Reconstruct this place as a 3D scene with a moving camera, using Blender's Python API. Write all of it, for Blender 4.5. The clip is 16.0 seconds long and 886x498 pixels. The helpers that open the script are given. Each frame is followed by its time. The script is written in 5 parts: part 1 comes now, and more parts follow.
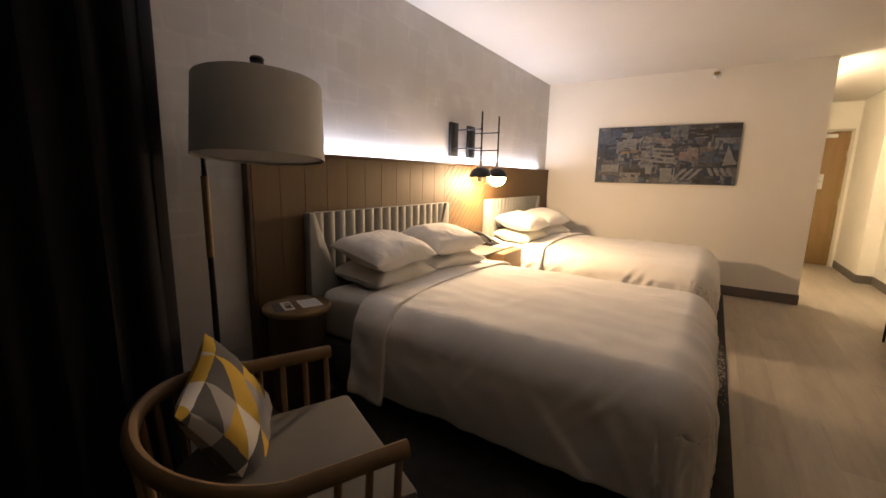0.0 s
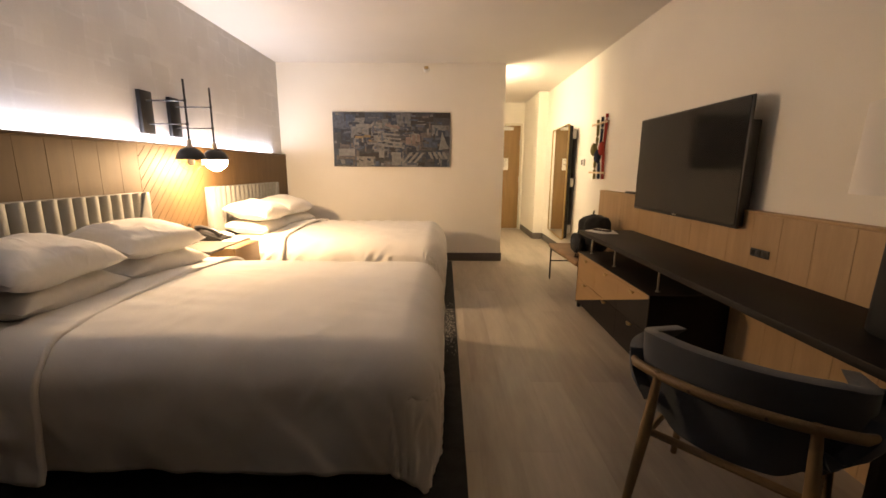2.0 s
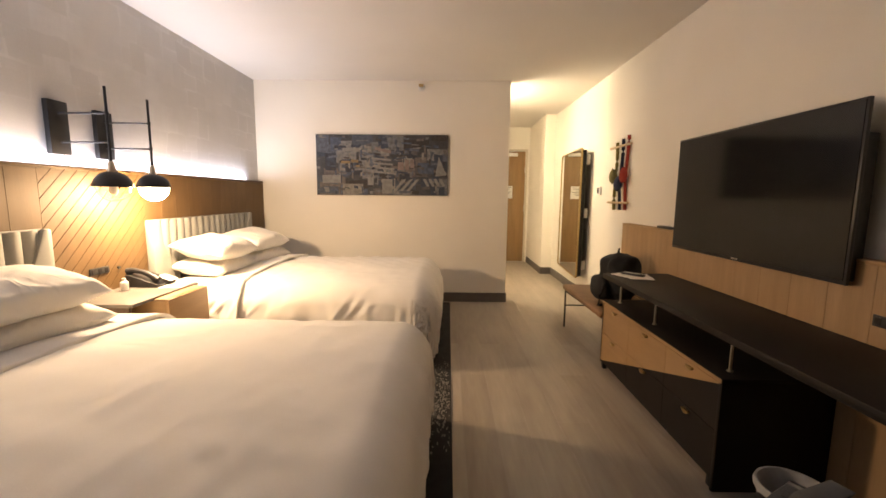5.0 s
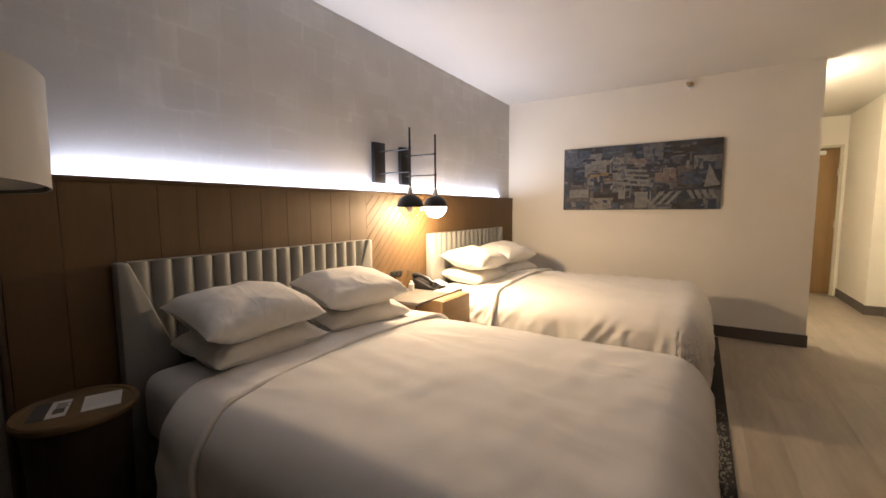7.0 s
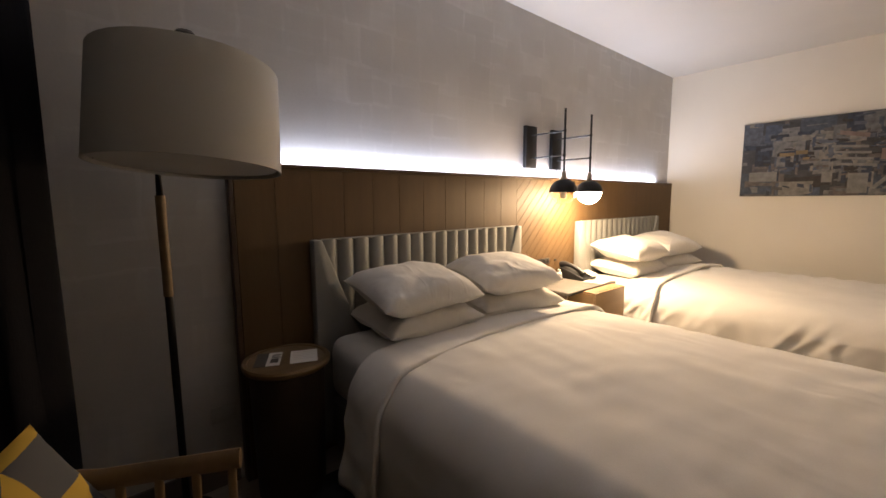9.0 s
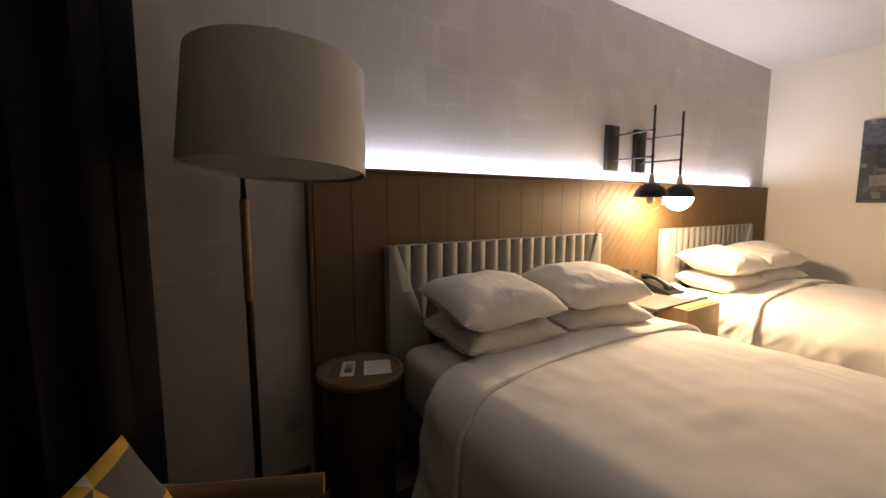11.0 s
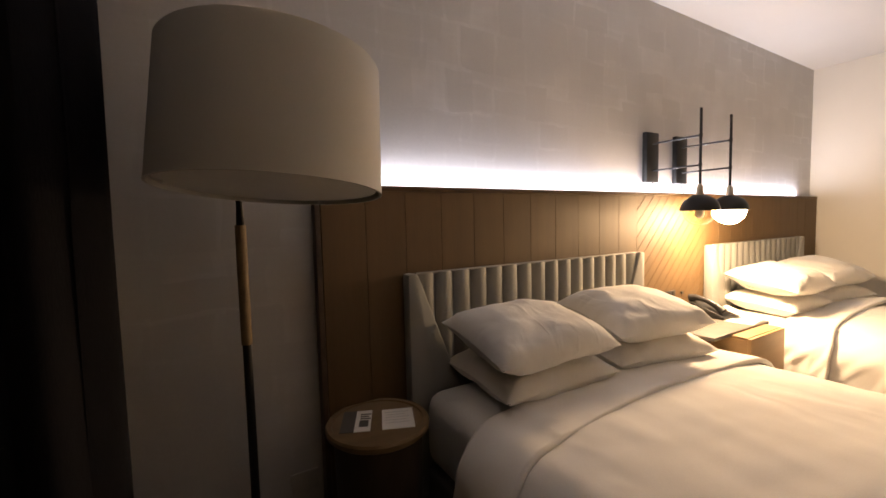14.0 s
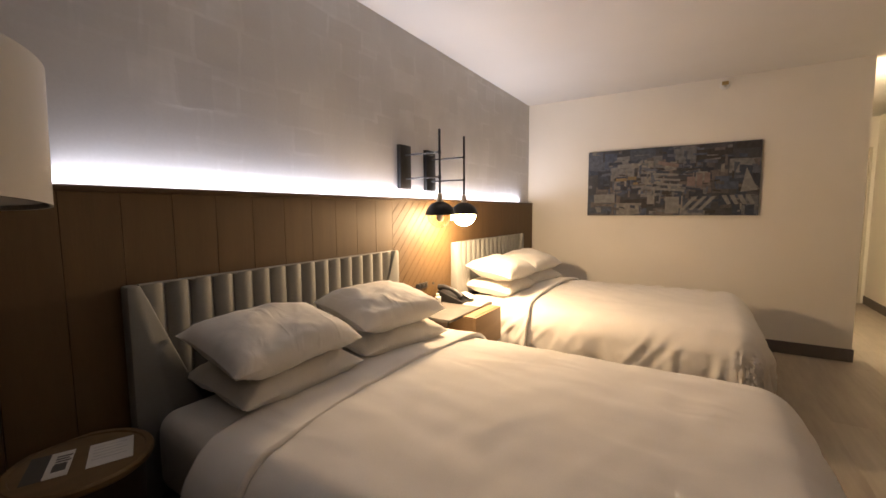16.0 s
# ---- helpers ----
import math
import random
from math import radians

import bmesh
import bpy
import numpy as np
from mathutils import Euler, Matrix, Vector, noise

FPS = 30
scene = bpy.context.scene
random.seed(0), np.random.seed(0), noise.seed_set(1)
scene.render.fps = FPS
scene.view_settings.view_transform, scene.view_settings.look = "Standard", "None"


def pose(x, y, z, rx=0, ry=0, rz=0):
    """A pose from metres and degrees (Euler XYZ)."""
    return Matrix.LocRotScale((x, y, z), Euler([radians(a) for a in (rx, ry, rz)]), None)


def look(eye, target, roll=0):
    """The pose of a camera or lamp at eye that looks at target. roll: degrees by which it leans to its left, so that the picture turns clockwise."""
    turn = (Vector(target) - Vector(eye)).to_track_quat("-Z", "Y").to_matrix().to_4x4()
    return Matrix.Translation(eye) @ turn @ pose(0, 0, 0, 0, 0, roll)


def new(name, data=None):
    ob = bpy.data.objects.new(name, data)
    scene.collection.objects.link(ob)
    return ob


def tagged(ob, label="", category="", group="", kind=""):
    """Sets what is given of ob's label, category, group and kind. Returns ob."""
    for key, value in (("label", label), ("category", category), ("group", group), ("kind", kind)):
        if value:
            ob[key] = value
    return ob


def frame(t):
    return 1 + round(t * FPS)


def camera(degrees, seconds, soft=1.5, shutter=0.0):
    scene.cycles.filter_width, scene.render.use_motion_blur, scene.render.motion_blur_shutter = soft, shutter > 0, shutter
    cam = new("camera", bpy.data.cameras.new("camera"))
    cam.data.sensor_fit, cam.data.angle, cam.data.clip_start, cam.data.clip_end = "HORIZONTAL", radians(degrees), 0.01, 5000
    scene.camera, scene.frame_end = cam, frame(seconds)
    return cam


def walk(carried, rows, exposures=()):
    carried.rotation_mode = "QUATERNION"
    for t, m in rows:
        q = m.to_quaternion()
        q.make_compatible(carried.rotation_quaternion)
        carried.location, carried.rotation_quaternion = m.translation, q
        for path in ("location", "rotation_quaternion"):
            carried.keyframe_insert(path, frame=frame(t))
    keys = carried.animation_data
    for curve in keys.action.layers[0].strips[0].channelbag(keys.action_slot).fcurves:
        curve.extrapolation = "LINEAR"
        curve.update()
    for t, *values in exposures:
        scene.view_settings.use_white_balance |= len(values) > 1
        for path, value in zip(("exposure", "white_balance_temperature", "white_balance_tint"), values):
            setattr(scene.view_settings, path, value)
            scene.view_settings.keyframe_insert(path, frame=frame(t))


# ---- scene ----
cam = camera(94.5, 16.0, soft=1.6, shutter=0.0)
PATH = [
    (0, (2.083, -0.321, 1.324), (1.006, 1.327, 0.973), 1.3),
    (0.2, (2.059, -0.295, 1.339), (1.17, 1.453, 0.951), 0.0),
    (0.5, (2.103, -0.301, 1.3), (1.416, 1.525, 0.857), 0.0),
    (1, (2.098, -0.281, 1.281), (1.81, 1.636, 0.788), 0.3),
    (1.5, (2.126, -0.234, 1.273), (2.056, 1.709, 0.802), 0.2),
    (2, (2.199, -0.128, 1.268), (2.191, 1.835, 0.883), 0.4),
    (2.5, (2.304, -0.032, 1.251), (2.396, 1.939, 0.926), -1.1),
    (3, (2.349, 0.061, 1.236), (2.574, 2.028, 0.951), -0.2),
    (3.2, (2.325, 0.128, 1.245), (2.649, 2.079, 0.952), 0.2),
    (5.3, (2.266, 0.613, 1.286), (2.118, 2.593, 1.044), 0.8),
    (5.5, (2.302, 0.623, 1.284), (2.061, 2.595, 1.053), 1.0),
    (6, (2.249, 0.616, 1.307), (1.75, 2.541, 1.093), 0.4),
    (6.5, (2.166, 0.59, 1.306), (1.345, 2.402, 1.1), -0.2),
    (7, (2.103, 0.566, 1.299), (1.043, 2.251, 1.109), -0.4),
    (7.5, (2.044, 0.556, 1.297), (0.867, 2.161, 1.105), -0.6),
    (8, (2.021, 0.563, 1.293), (0.752, 2.095, 1.081), -0.5),
    (8.5, (1.987, 0.541, 1.282), (0.59, 1.954, 1.057), -0.6),
    (9, (1.956, 0.482, 1.278), (0.441, 1.766, 1.038), -0.4),
    (9.5, (1.964, 0.446, 1.275), (0.364, 1.619, 1.023), 0.0),
    (9.7, (1.955, 0.433, 1.282), (0.33, 1.567, 1.016), 0.3),
    (12, (1.651, 0.502, 1.282), (-0.046, 1.544, 1.096), -0.4),
    (12.5, (1.613, 0.52, 1.286), (-0.102, 1.533, 1.104), -0.6),
    (13, (1.579, 0.544, 1.28), (-0.141, 1.547, 1.092), -0.8),
    (13.5, (1.553, 0.55, 1.272), (-0.167, 1.553, 1.087), -1.1),
    (14, (1.547, 0.556, 1.297), (-0.166, 1.579, 1.162), -1.4),
    (14.5, (1.58, 0.565, 1.368), (-0.08, 1.679, 1.311), -2.0),
    (15, (1.655, 0.589, 1.358), (0.159, 1.914, 1.284), -2.0),
    (15.5, (1.74, 0.623, 1.37), (0.474, 2.167, 1.243), -0.7),
    (16, (1.783, 0.643, 1.346), (0.731, 2.334, 1.163), -0.4),
]
walk(cam, [(t, look(eye, target, roll)) for t, eye, target, roll in PATH],
     exposures=[(0.0, 0.04, 7050, 13), (1.5, 0.12, 7300, 13), (3.0, 0.36, 7400, 13), (5.5, 0.12, 6750, 12), (7.0, -0.18, 6400, 10), (8.0, -0.3, 6500, 10), (9.5, -0.34, 6450, 10), (12.0, -0.2, 7100, 14), (14.0, -0.15, 7200, 14), (15.0, -0.19, 7050, 13), (16.0, -0.37, 6950, 12)])

# ---- world and large lights ----
world = bpy.data.worlds.new("night")
scene.world = world
world.use_nodes = True
world.node_tree.nodes["Background"].inputs[0].default_value = (0.01, 0.012, 0.02, 1)
world.node_tree.nodes["Background"].inputs[1].default_value = 0.05
PENDANT = 545.0
LED_POWER, HALL_LAMP = 42.0, 115.0


def area_lamp(name, at, size_x, size_y, power, color, turn):
    data = bpy.data.lights.new(name, "AREA")
    data.shape, data.size, data.size_y, data.energy, data.color = "RECTANGLE", size_x, size_y, power, color
    ob = new(name, data)
    ob.matrix_basis = pose(*at, *turn)
    return ob


# tape of light in the trough behind the top of the wood panelling
area_lamp("led_tape_light", (0.024, 3.14, 1.436), 0.03, 4.1, LED_POWER, (0.76, 0.81, 1.0), (180, 20, 0))


# ---- materials ----
def material(name, color, rough=0.6, metal=0.0, vary=0.12, scale=6.0, fine=60.0, bump=0.15, grain=None, other=None, sheen=0.0, per_object=0.0, spec=0.5):
    """Colour varied at two scales with a fine relief. grain: stretch of the noise along x, y, z."""
    m = bpy.data.materials.new(name)
    m.use_nodes = True
    nt = m.node_tree
    n, l = nt.nodes, nt.links
    b = n["Principled BSDF"]
    b.inputs["Roughness"].default_value, b.inputs["Metallic"].default_value = rough, metal
    b.inputs["Specular IOR Level"].default_value = spec
    if sheen:
        b.inputs["Sheen Weight"].default_value = sheen
    co = n.new("ShaderNodeTexCoord")
    mp = n.new("ShaderNodeMapping")
    mp.inputs["Scale"].default_value = grain or (1, 1, 1)
    geo = n.new("ShaderNodeNewGeometry")
    l.new(geo.outputs["Position"], mp.inputs["Vector"])
    big, small = n.new("ShaderNodeTexNoise"), n.new("ShaderNodeTexNoise")
    big.inputs["Scale"].default_value, small.inputs["Scale"].default_value = scale, fine
    big.inputs["Detail"].default_value, small.inputs["Detail"].default_value = 4, 3
    l.new(mp.outputs[0], big.inputs["Vector"])
    l.new(mp.outputs[0], small.inputs["Vector"])
    add = n.new("ShaderNodeMath")
    add.operation = "MULTIPLY_ADD"
    l.new(small.outputs["Fac"], add.inputs[0])
    add.inputs[1].default_value = 0.45
    l.new(big.outputs["Fac"], add.inputs[2])
    fac = add.outputs[0]
    if per_object:
        info = n.new("ShaderNodeObjectInfo")
        extra = n.new("ShaderNodeMath")
        extra.operation = "MULTIPLY_ADD"
        l.new(info.outputs["Random"], extra.inputs[0])
        extra.inputs[1].default_value = per_object
        l.new(fac, extra.inputs[2])
        fac = extra.outputs[0]
    ramp = n.new("ShaderNodeMapRange")
    ramp.inputs["From Min"].default_value, ramp.inputs["From Max"].default_value = 0.45, 1.0 + per_object
    l.new(fac, ramp.inputs["Value"])
    mix = n.new("ShaderNodeMix")
    mix.data_type = "RGBA"
    dark = other or tuple(c * (1 - vary) for c in color)
    lite = color if other else tuple(min(1, c * (1 + vary * 0.6)) for c in color)
    mix.inputs["A"].default_value = (*dark, 1)
    mix.inputs["B"].default_value = (*lite, 1)
    l.new(ramp.outputs[0], mix.inputs["Factor"])
    l.new(mix.outputs["Result"], b.inputs["Base Color"])
    if bump:
        bp = n.new("ShaderNodeBump")
        bp.inputs["Strength"].default_value = bump
        bp.inputs["Distance"].default_value = 0.002
        l.new(small.outputs["Fac"], bp.inputs["Height"])
        l.new(bp.outputs[0], b.inputs["Normal"])
    return m


def glow(name, color, strength):
    m = bpy.data.materials.new(name)
    m.use_nodes = True
    b = m.node_tree.nodes["Principled BSDF"]
    b.inputs["Base Color"].default_value = (0.9, 0.88, 0.84, 1)
    b.inputs["Roughness"].default_value = 0.25
    b.inputs["Emission Color"].default_value = (*color, 1)
    b.inputs["Emission Strength"].default_value = strength
    return m


def triangle_cloth(name):
    """Printed cotton: rows of triangles in four colours."""
    m = material(name, (0.4, 0.4, 0.4), 0.9, fine=400, bump=0.3)
    nt = m.node_tree
    n, l = nt.nodes, nt.links
    uv = n.new("ShaderNodeUVMap")
    uv.uv_map = "print"
    sc = n.new("ShaderNodeVectorMath")
    sc.operation = "SCALE"
    sc.inputs["Scale"].default_value = 3.2
    l.new(uv.outputs[0], sc.inputs[0])
    fl, fr = n.new("ShaderNodeVectorMath"), n.new("ShaderNodeVectorMath")
    fl.operation, fr.operation = "FLOOR", "FRACTION"
    l.new(sc.outputs[0], fl.inputs[0])
    l.new(sc.outputs[0], fr.inputs[0])
    sep = n.new("ShaderNodeSeparateXYZ")
    l.new(fr.outputs[0], sep.inputs[0])
    su = n.new("ShaderNodeMath")
    l.new(sep.outputs[0], su.inputs[0])
    l.new(sep.outputs[1], su.inputs[1])
    gt = n.new("ShaderNodeMath")
    gt.operation = "GREATER_THAN"
    l.new(su.outputs[0], gt.inputs[0])
    gt.inputs[1].default_value = 1.0
    comb = n.new("ShaderNodeCombineXYZ")
    l.new(gt.outputs[0], comb.inputs[2])
    ad = n.new("ShaderNodeVectorMath")
    l.new(fl.outputs[0], ad.inputs[0])
    l.new(comb.outputs[0], ad.inputs[1])
    wn = n.new("ShaderNodeTexWhiteNoise")
    l.new(ad.outputs[0], wn.inputs["Vector"])
    cr = n.new("ShaderNodeValToRGB")
    cr.color_ramp.interpolation = "CONSTANT"
    e = cr.color_ramp.elements
    e[0].position, e[0].color = 0.0, (0.62, 0.4, 0.06, 1)
    e[1].position, e[1].color = 0.3, (0.1, 0.1, 0.105, 1)
    for p, c in ((0.55, (0.36, 0.34, 0.33, 1)), (0.82, (0.75, 0.72, 0.66, 1))):
        k = e.new(p)
        k.color = c
    l.new(wn.outputs["Value"], cr.inputs[0])
    l.new(cr.outputs[0], n["Principled BSDF"].inputs["Base Color"])
    return m


def patched_wallcovering(name):
    """Pale grey wallcovering with brushed square patches in low relief."""
    m = material(name, (0.5, 0.485, 0.47), 0.55, vary=0.08, scale=3, fine=90, bump=0.1)
    nt = m.node_tree
    n, l = nt.nodes, nt.links
    b = n["Principled BSDF"]
    geo = n.new("ShaderNodeNewGeometry")
    sep = n.new("ShaderNodeSeparateXYZ")
    l.new(geo.outputs["Position"], sep.inputs[0])
    wob = n.new("ShaderNodeTexNoise")
    wob.inputs["Scale"].default_value = 5
    comb = n.new("ShaderNodeCombineXYZ")
    l.new(sep.outputs[1], comb.inputs[0])
    l.new(sep.outputs[2], comb.inputs[1])
    l.new(comb.outputs[0], wob.inputs["Vector"])
    dis = n.new("ShaderNodeVectorMath")
    dis.operation = "MULTIPLY_ADD"
    l.new(wob.outputs["Color"], dis.inputs[0])
    dis.inputs[1].default_value = (0.07, 0.06, 0)
    l.new(comb.outputs[0], dis.inputs[2])
    heights = []
    for w, h, off, shift in ((0.21, 0.13, 0.37, 0.0), (0.15, 0.19, 0.61, 0.4)):
        mv = n.new("ShaderNodeVectorMath")
        mv.inputs[1].default_value = (shift, shift * 0.7, 0)
        l.new(dis.outputs[0], mv.inputs[0])
        br = n.new("ShaderNodeTexBrick")
        br.inputs["Scale"].default_value = 1.0
        br.inputs["Brick Width"].default_value, br.inputs["Row Height"].default_value = w, h
        br.inputs["Mortar Size"].default_value, br.inputs["Mortar Smooth"].default_value = 0.012, 0.6
        br.offset, br.squash = off, 1.3
        br.inputs["Color1"].default_value = (0.05, 0.05, 0.05, 1)
        br.inputs["Color2"].default_value = (1, 1, 1, 1)
        br.inputs["Mortar"].default_value = (0.9, 0.9, 0.9, 1)
        l.new(mv.outputs[0], br.inputs["Vector"])
        heights.append(br)
    mul = n.new("ShaderNodeMath")
    mul.operation = "MULTIPLY"
    l.new(heights[0].outputs["Color"], mul.inputs[0])
    l.new(heights[1].outputs["Color"], mul.inputs[1])
    spots = n.new("ShaderNodeTexNoise")
    spots.inputs["Scale"].default_value = 2.2
    spots.inputs["Detail"].default_value = 3
    l.new(comb.outputs[0], spots.inputs["Vector"])
    worn = n.new("ShaderNodeMapRange")
    worn.inputs["From Min"].default_value, worn.inputs["From Max"].default_value = 0.38, 0.62
    worn.inputs["To Max"].default_value = 0.44
    l.new(spots.outputs["Fac"], worn.inputs["Value"])
    # brush strokes, upright and level
    strokes = []
    for stretch in ((38, 5, 1), (5, 38, 1)):
        sm = n.new("ShaderNodeVectorMath")
        sm.operation = "MULTIPLY"
        sm.inputs[1].default_value = stretch
        l.new(comb.outputs[0], sm.inputs[0])
        sn = n.new("ShaderNodeTexNoise")
        sn.inputs["Scale"].default_value, sn.inputs["Detail"].default_value = 1.0, 3
        l.new(sm.outputs[0], sn.inputs["Vector"])
        strokes.append(sn)
    brush = n.new("ShaderNodeMath")
    brush.operation = "ADD"
    l.new(strokes[0].outputs["Fac"], brush.inputs[0])
    l.new(strokes[1].outputs["Fac"], brush.inputs[1])
    brushed = n.new("ShaderNodeMath")
    brushed.operation = "MULTIPLY"
    l.new(brush.outputs[0], brushed.inputs[0])
    l.new(mul.outputs[0], brushed.inputs[1])
    m2 = n.new("ShaderNodeMath")
    m2.operation = "MULTIPLY"
    l.new(brushed.outputs[0], m2.inputs[0])
    l.new(worn.outputs[0], m2.inputs[1])
    old = b.inputs["Base Color"].links[0].from_socket
    mix = n.new("ShaderNodeMix")
    mix.data_type = "RGBA"
    l.new(m2.outputs[0], mix.inputs["Factor"])
    l.new(old, mix.inputs["A"])
    mix.inputs["B"].default_value = (0.72, 0.71, 0.7, 1)
    l.new(mix.outputs["Result"], b.inputs["Base Color"])
    bp = n.new("ShaderNodeBump")
    bp.inputs["Strength"].default_value = 0.3
    bp.inputs["Distance"].default_value = 0.004
    l.new(m2.outputs[0], bp.inputs["Height"])
    l.new(bp.outputs[0], b.inputs["Normal"])
    return m


def creased(m, scale, depth, stretch=(1, 1, 1), width=0.09):
    """Adds patches of thin ironed-in creases to a cloth."""
    nt = m.node_tree
    n, l = nt.nodes, nt.links
    b = n["Principled BSDF"]
    geo = n.new("ShaderNodeNewGeometry")
    st = n.new("ShaderNodeVectorMath")
    st.operation = "MULTIPLY"
    st.inputs[1].default_value = stretch
    l.new(geo.outputs["Position"], st.inputs[0])
    lines = n.new("ShaderNodeTexNoise")
    lines.inputs["Scale"].default_value, lines.inputs["Detail"].default_value = scale, 1.5
    lines.inputs["Distortion"].default_value = 0.6
    l.new(st.outputs[0], lines.inputs["Vector"])
    off, ab = n.new("ShaderNodeMath"), n.new("ShaderNodeMath")
    off.operation, ab.operation = "SUBTRACT", "ABSOLUTE"
    off.inputs[1].default_value = 0.5
    l.new(lines.outputs["Fac"], off.inputs[0])
    l.new(off.outputs[0], ab.inputs[0])
    thin = n.new("ShaderNodeMapRange")
    thin.interpolation_type = "SMOOTHSTEP"
    thin.inputs["From Max"].default_value = width
    thin.inputs["To Min"].default_value, thin.inputs["To Max"].default_value = 1.0, 0.0
    l.new(ab.outputs[0], thin.inputs["Value"])
    spots = n.new("ShaderNodeTexNoise")
    spots.inputs["Scale"].default_value = scale * 0.45
    l.new(geo.outputs["Position"], spots.inputs["Vector"])
    mask = n.new("ShaderNodeMapRange")
    mask.inputs["From Min"].default_value, mask.inputs["From Max"].default_value = 0.44, 0.66
    l.new(spots.outputs["Fac"], mask.inputs["Value"])
    mul = n.new("ShaderNodeMath")
    mul.operation = "MULTIPLY"
    l.new(thin.outputs[0], mul.inputs[0])
    l.new(mask.outputs[0], mul.inputs[1])
    bp = n.new("ShaderNodeBump")
    bp.inputs["Strength"].default_value, bp.inputs["Distance"].default_value = 0.8, depth
    l.new(mul.outputs[0], bp.inputs["Height"])
    if b.inputs["Normal"].links:
        l.new(b.inputs["Normal"].links[0].from_socket, bp.inputs["Normal"])
    l.new(bp.outputs[0], b.inputs["Normal"])
    return m


def island_palette(name, colors, rough=0.7):
    """Each separate patch takes one colour of the palette, worn by noise."""
    m = material(name, (0.5, 0.5, 0.5), rough, bump=0.1)
    nt = m.node_tree
    n, l = nt.nodes, nt.links
    b = n["Principled BSDF"]
    geo = n.new("ShaderNodeNewGeometry")
    cr = n.new("ShaderNodeValToRGB")
    cr.color_ramp.interpolation = "CONSTANT"
    e = cr.color_ramp.elements
    while len(e) < len(colors):
        e.new(0.5)
    for i, c in enumerate(colors):
        e[i].position, e[i].color = i / len(colors), (*c, 1)
    l.new(geo.outputs["Random Per Island"], cr.inputs[0])
    no = n.new("ShaderNodeTexNoise")
    no.inputs["Scale"].default_value = 26
    no.inputs["Detail"].default_value = 5
    l.new(geo.outputs["Position"], no.inputs["Vector"])
    mix = n.new("ShaderNodeMix")
    mix.data_type, mix.blend_type = "RGBA", "OVERLAY"
    mix.inputs["Factor"].default_value = 0.8
    l.new(cr.outputs[0], mix.inputs["A"])
    l.new(no.outputs["Fac"], mix.inputs["B"])
    l.new(mix.outputs["Result"], b.inputs["Base Color"])
    return m


WHITE_WALL = material("cream_wall_paint", (0.83, 0.785, 0.7), 0.75, vary=0.05, scale=1.5, fine=140, bump=0.25)
CEILING = material("ceiling_paint", (0.71, 0.68, 0.635), 0.85, vary=0.04, scale=1.5, fine=160, bump=0.3)
COVERING = patched_wallcovering("grey_wallcovering")
PLAIN_GREY = material("grey_wall_paint", (0.3, 0.29, 0.28), 0.7, vary=0.06, scale=2, fine=140, bump=0.2)
PLANK = material("grey_oak_plank", (0.46, 0.398, 0.324), 0.4, other=(0.265, 0.222, 0.178), scale=1.8, fine=8, bump=0.06, grain=(5, 0.6, 1), per_object=0.3)
SUBFLOOR = material("dark_joint", (0.06, 0.05, 0.04), 0.8)
# darker copy of OAK_PALE: less lamp glare and a dimmer wall, put into the colour
OAK = material("toned_down_oak_veneer", (0.125, 0.071, 0.026), 0.62, other=(0.094, 0.052, 0.019), scale=3, fine=30, bump=0.08, grain=(6, 6, 0.5), per_object=0.08)
OAK_Y = material("light_oak_long_grain", (0.43, 0.27, 0.13), 0.5, other=(0.32, 0.195, 0.09), scale=3, fine=30, bump=0.08, grain=(6, 0.5, 6), per_object=0.2)
OAK_PALE = material("pale_oak_veneer", (0.46, 0.3, 0.16), 0.5, other=(0.35, 0.22, 0.11), scale=3, fine=30, bump=0.08, grain=(6, 6, 0.5), per_object=0.08)
# darker variant of OAK_Y; shade of the lamp corner is in its colour
TABLE_OAK = material("dimmed_oak", (0.24, 0.155, 0.072), 0.5, other=(0.17, 0.107, 0.048), scale=4, fine=40, bump=0.08, grain=(6, 0.6, 6))
CHAIR_WOOD = material("ash_wood", (0.235, 0.15, 0.07), 0.45, other=(0.165, 0.102, 0.047), scale=5, fine=40, bump=0.08)
DARK_WOOD = material("dark_walnut", (0.11, 0.065, 0.038), 0.5, other=(0.06, 0.035, 0.02), scale=3, fine=30, bump=0.1, grain=(5, 0.6, 5))
DRUM_WOOD = material("stained_drum_wood", (0.05, 0.031, 0.019), 0.55, other=(0.03, 0.018, 0.011), scale=3, fine=30, bump=0.1, grain=(5, 5, 0.5))
BLACK_TOP = material("black_brown_laminate", (0.014, 0.0105, 0.009), 0.58, vary=0.25, scale=4, fine=70, bump=0.06, spec=0.25)
BLACK_METAL = material("black_metal", (0.018, 0.017, 0.017), 0.45, metal=0.4, vary=0.2, bump=0.05)
BLACK_PLASTIC = material("black_plastic", (0.02, 0.02, 0.022), 0.4, vary=0.15, bump=0.05)
BLACK_CERAMIC = material("black_ceramic", (0.01, 0.01, 0.0105), 0.62, vary=0.2, bump=0.1)
SCREEN = material("dark_screen", (0.01, 0.009, 0.008), 0.1, vary=0.05, bump=0.0, spec=0.3)
STEEL = material("brushed_steel", (0.55, 0.53, 0.5), 0.35, metal=1.0, vary=0.1, bump=0.05)
BRASS = material("aged_brass", (0.5, 0.36, 0.17), 0.38, metal=1.0, vary=0.2, bump=0.05)
PALE_BRASS = material("pale_brass", (0.62, 0.52, 0.38), 0.4, metal=0.6, vary=0.15, bump=0.05)
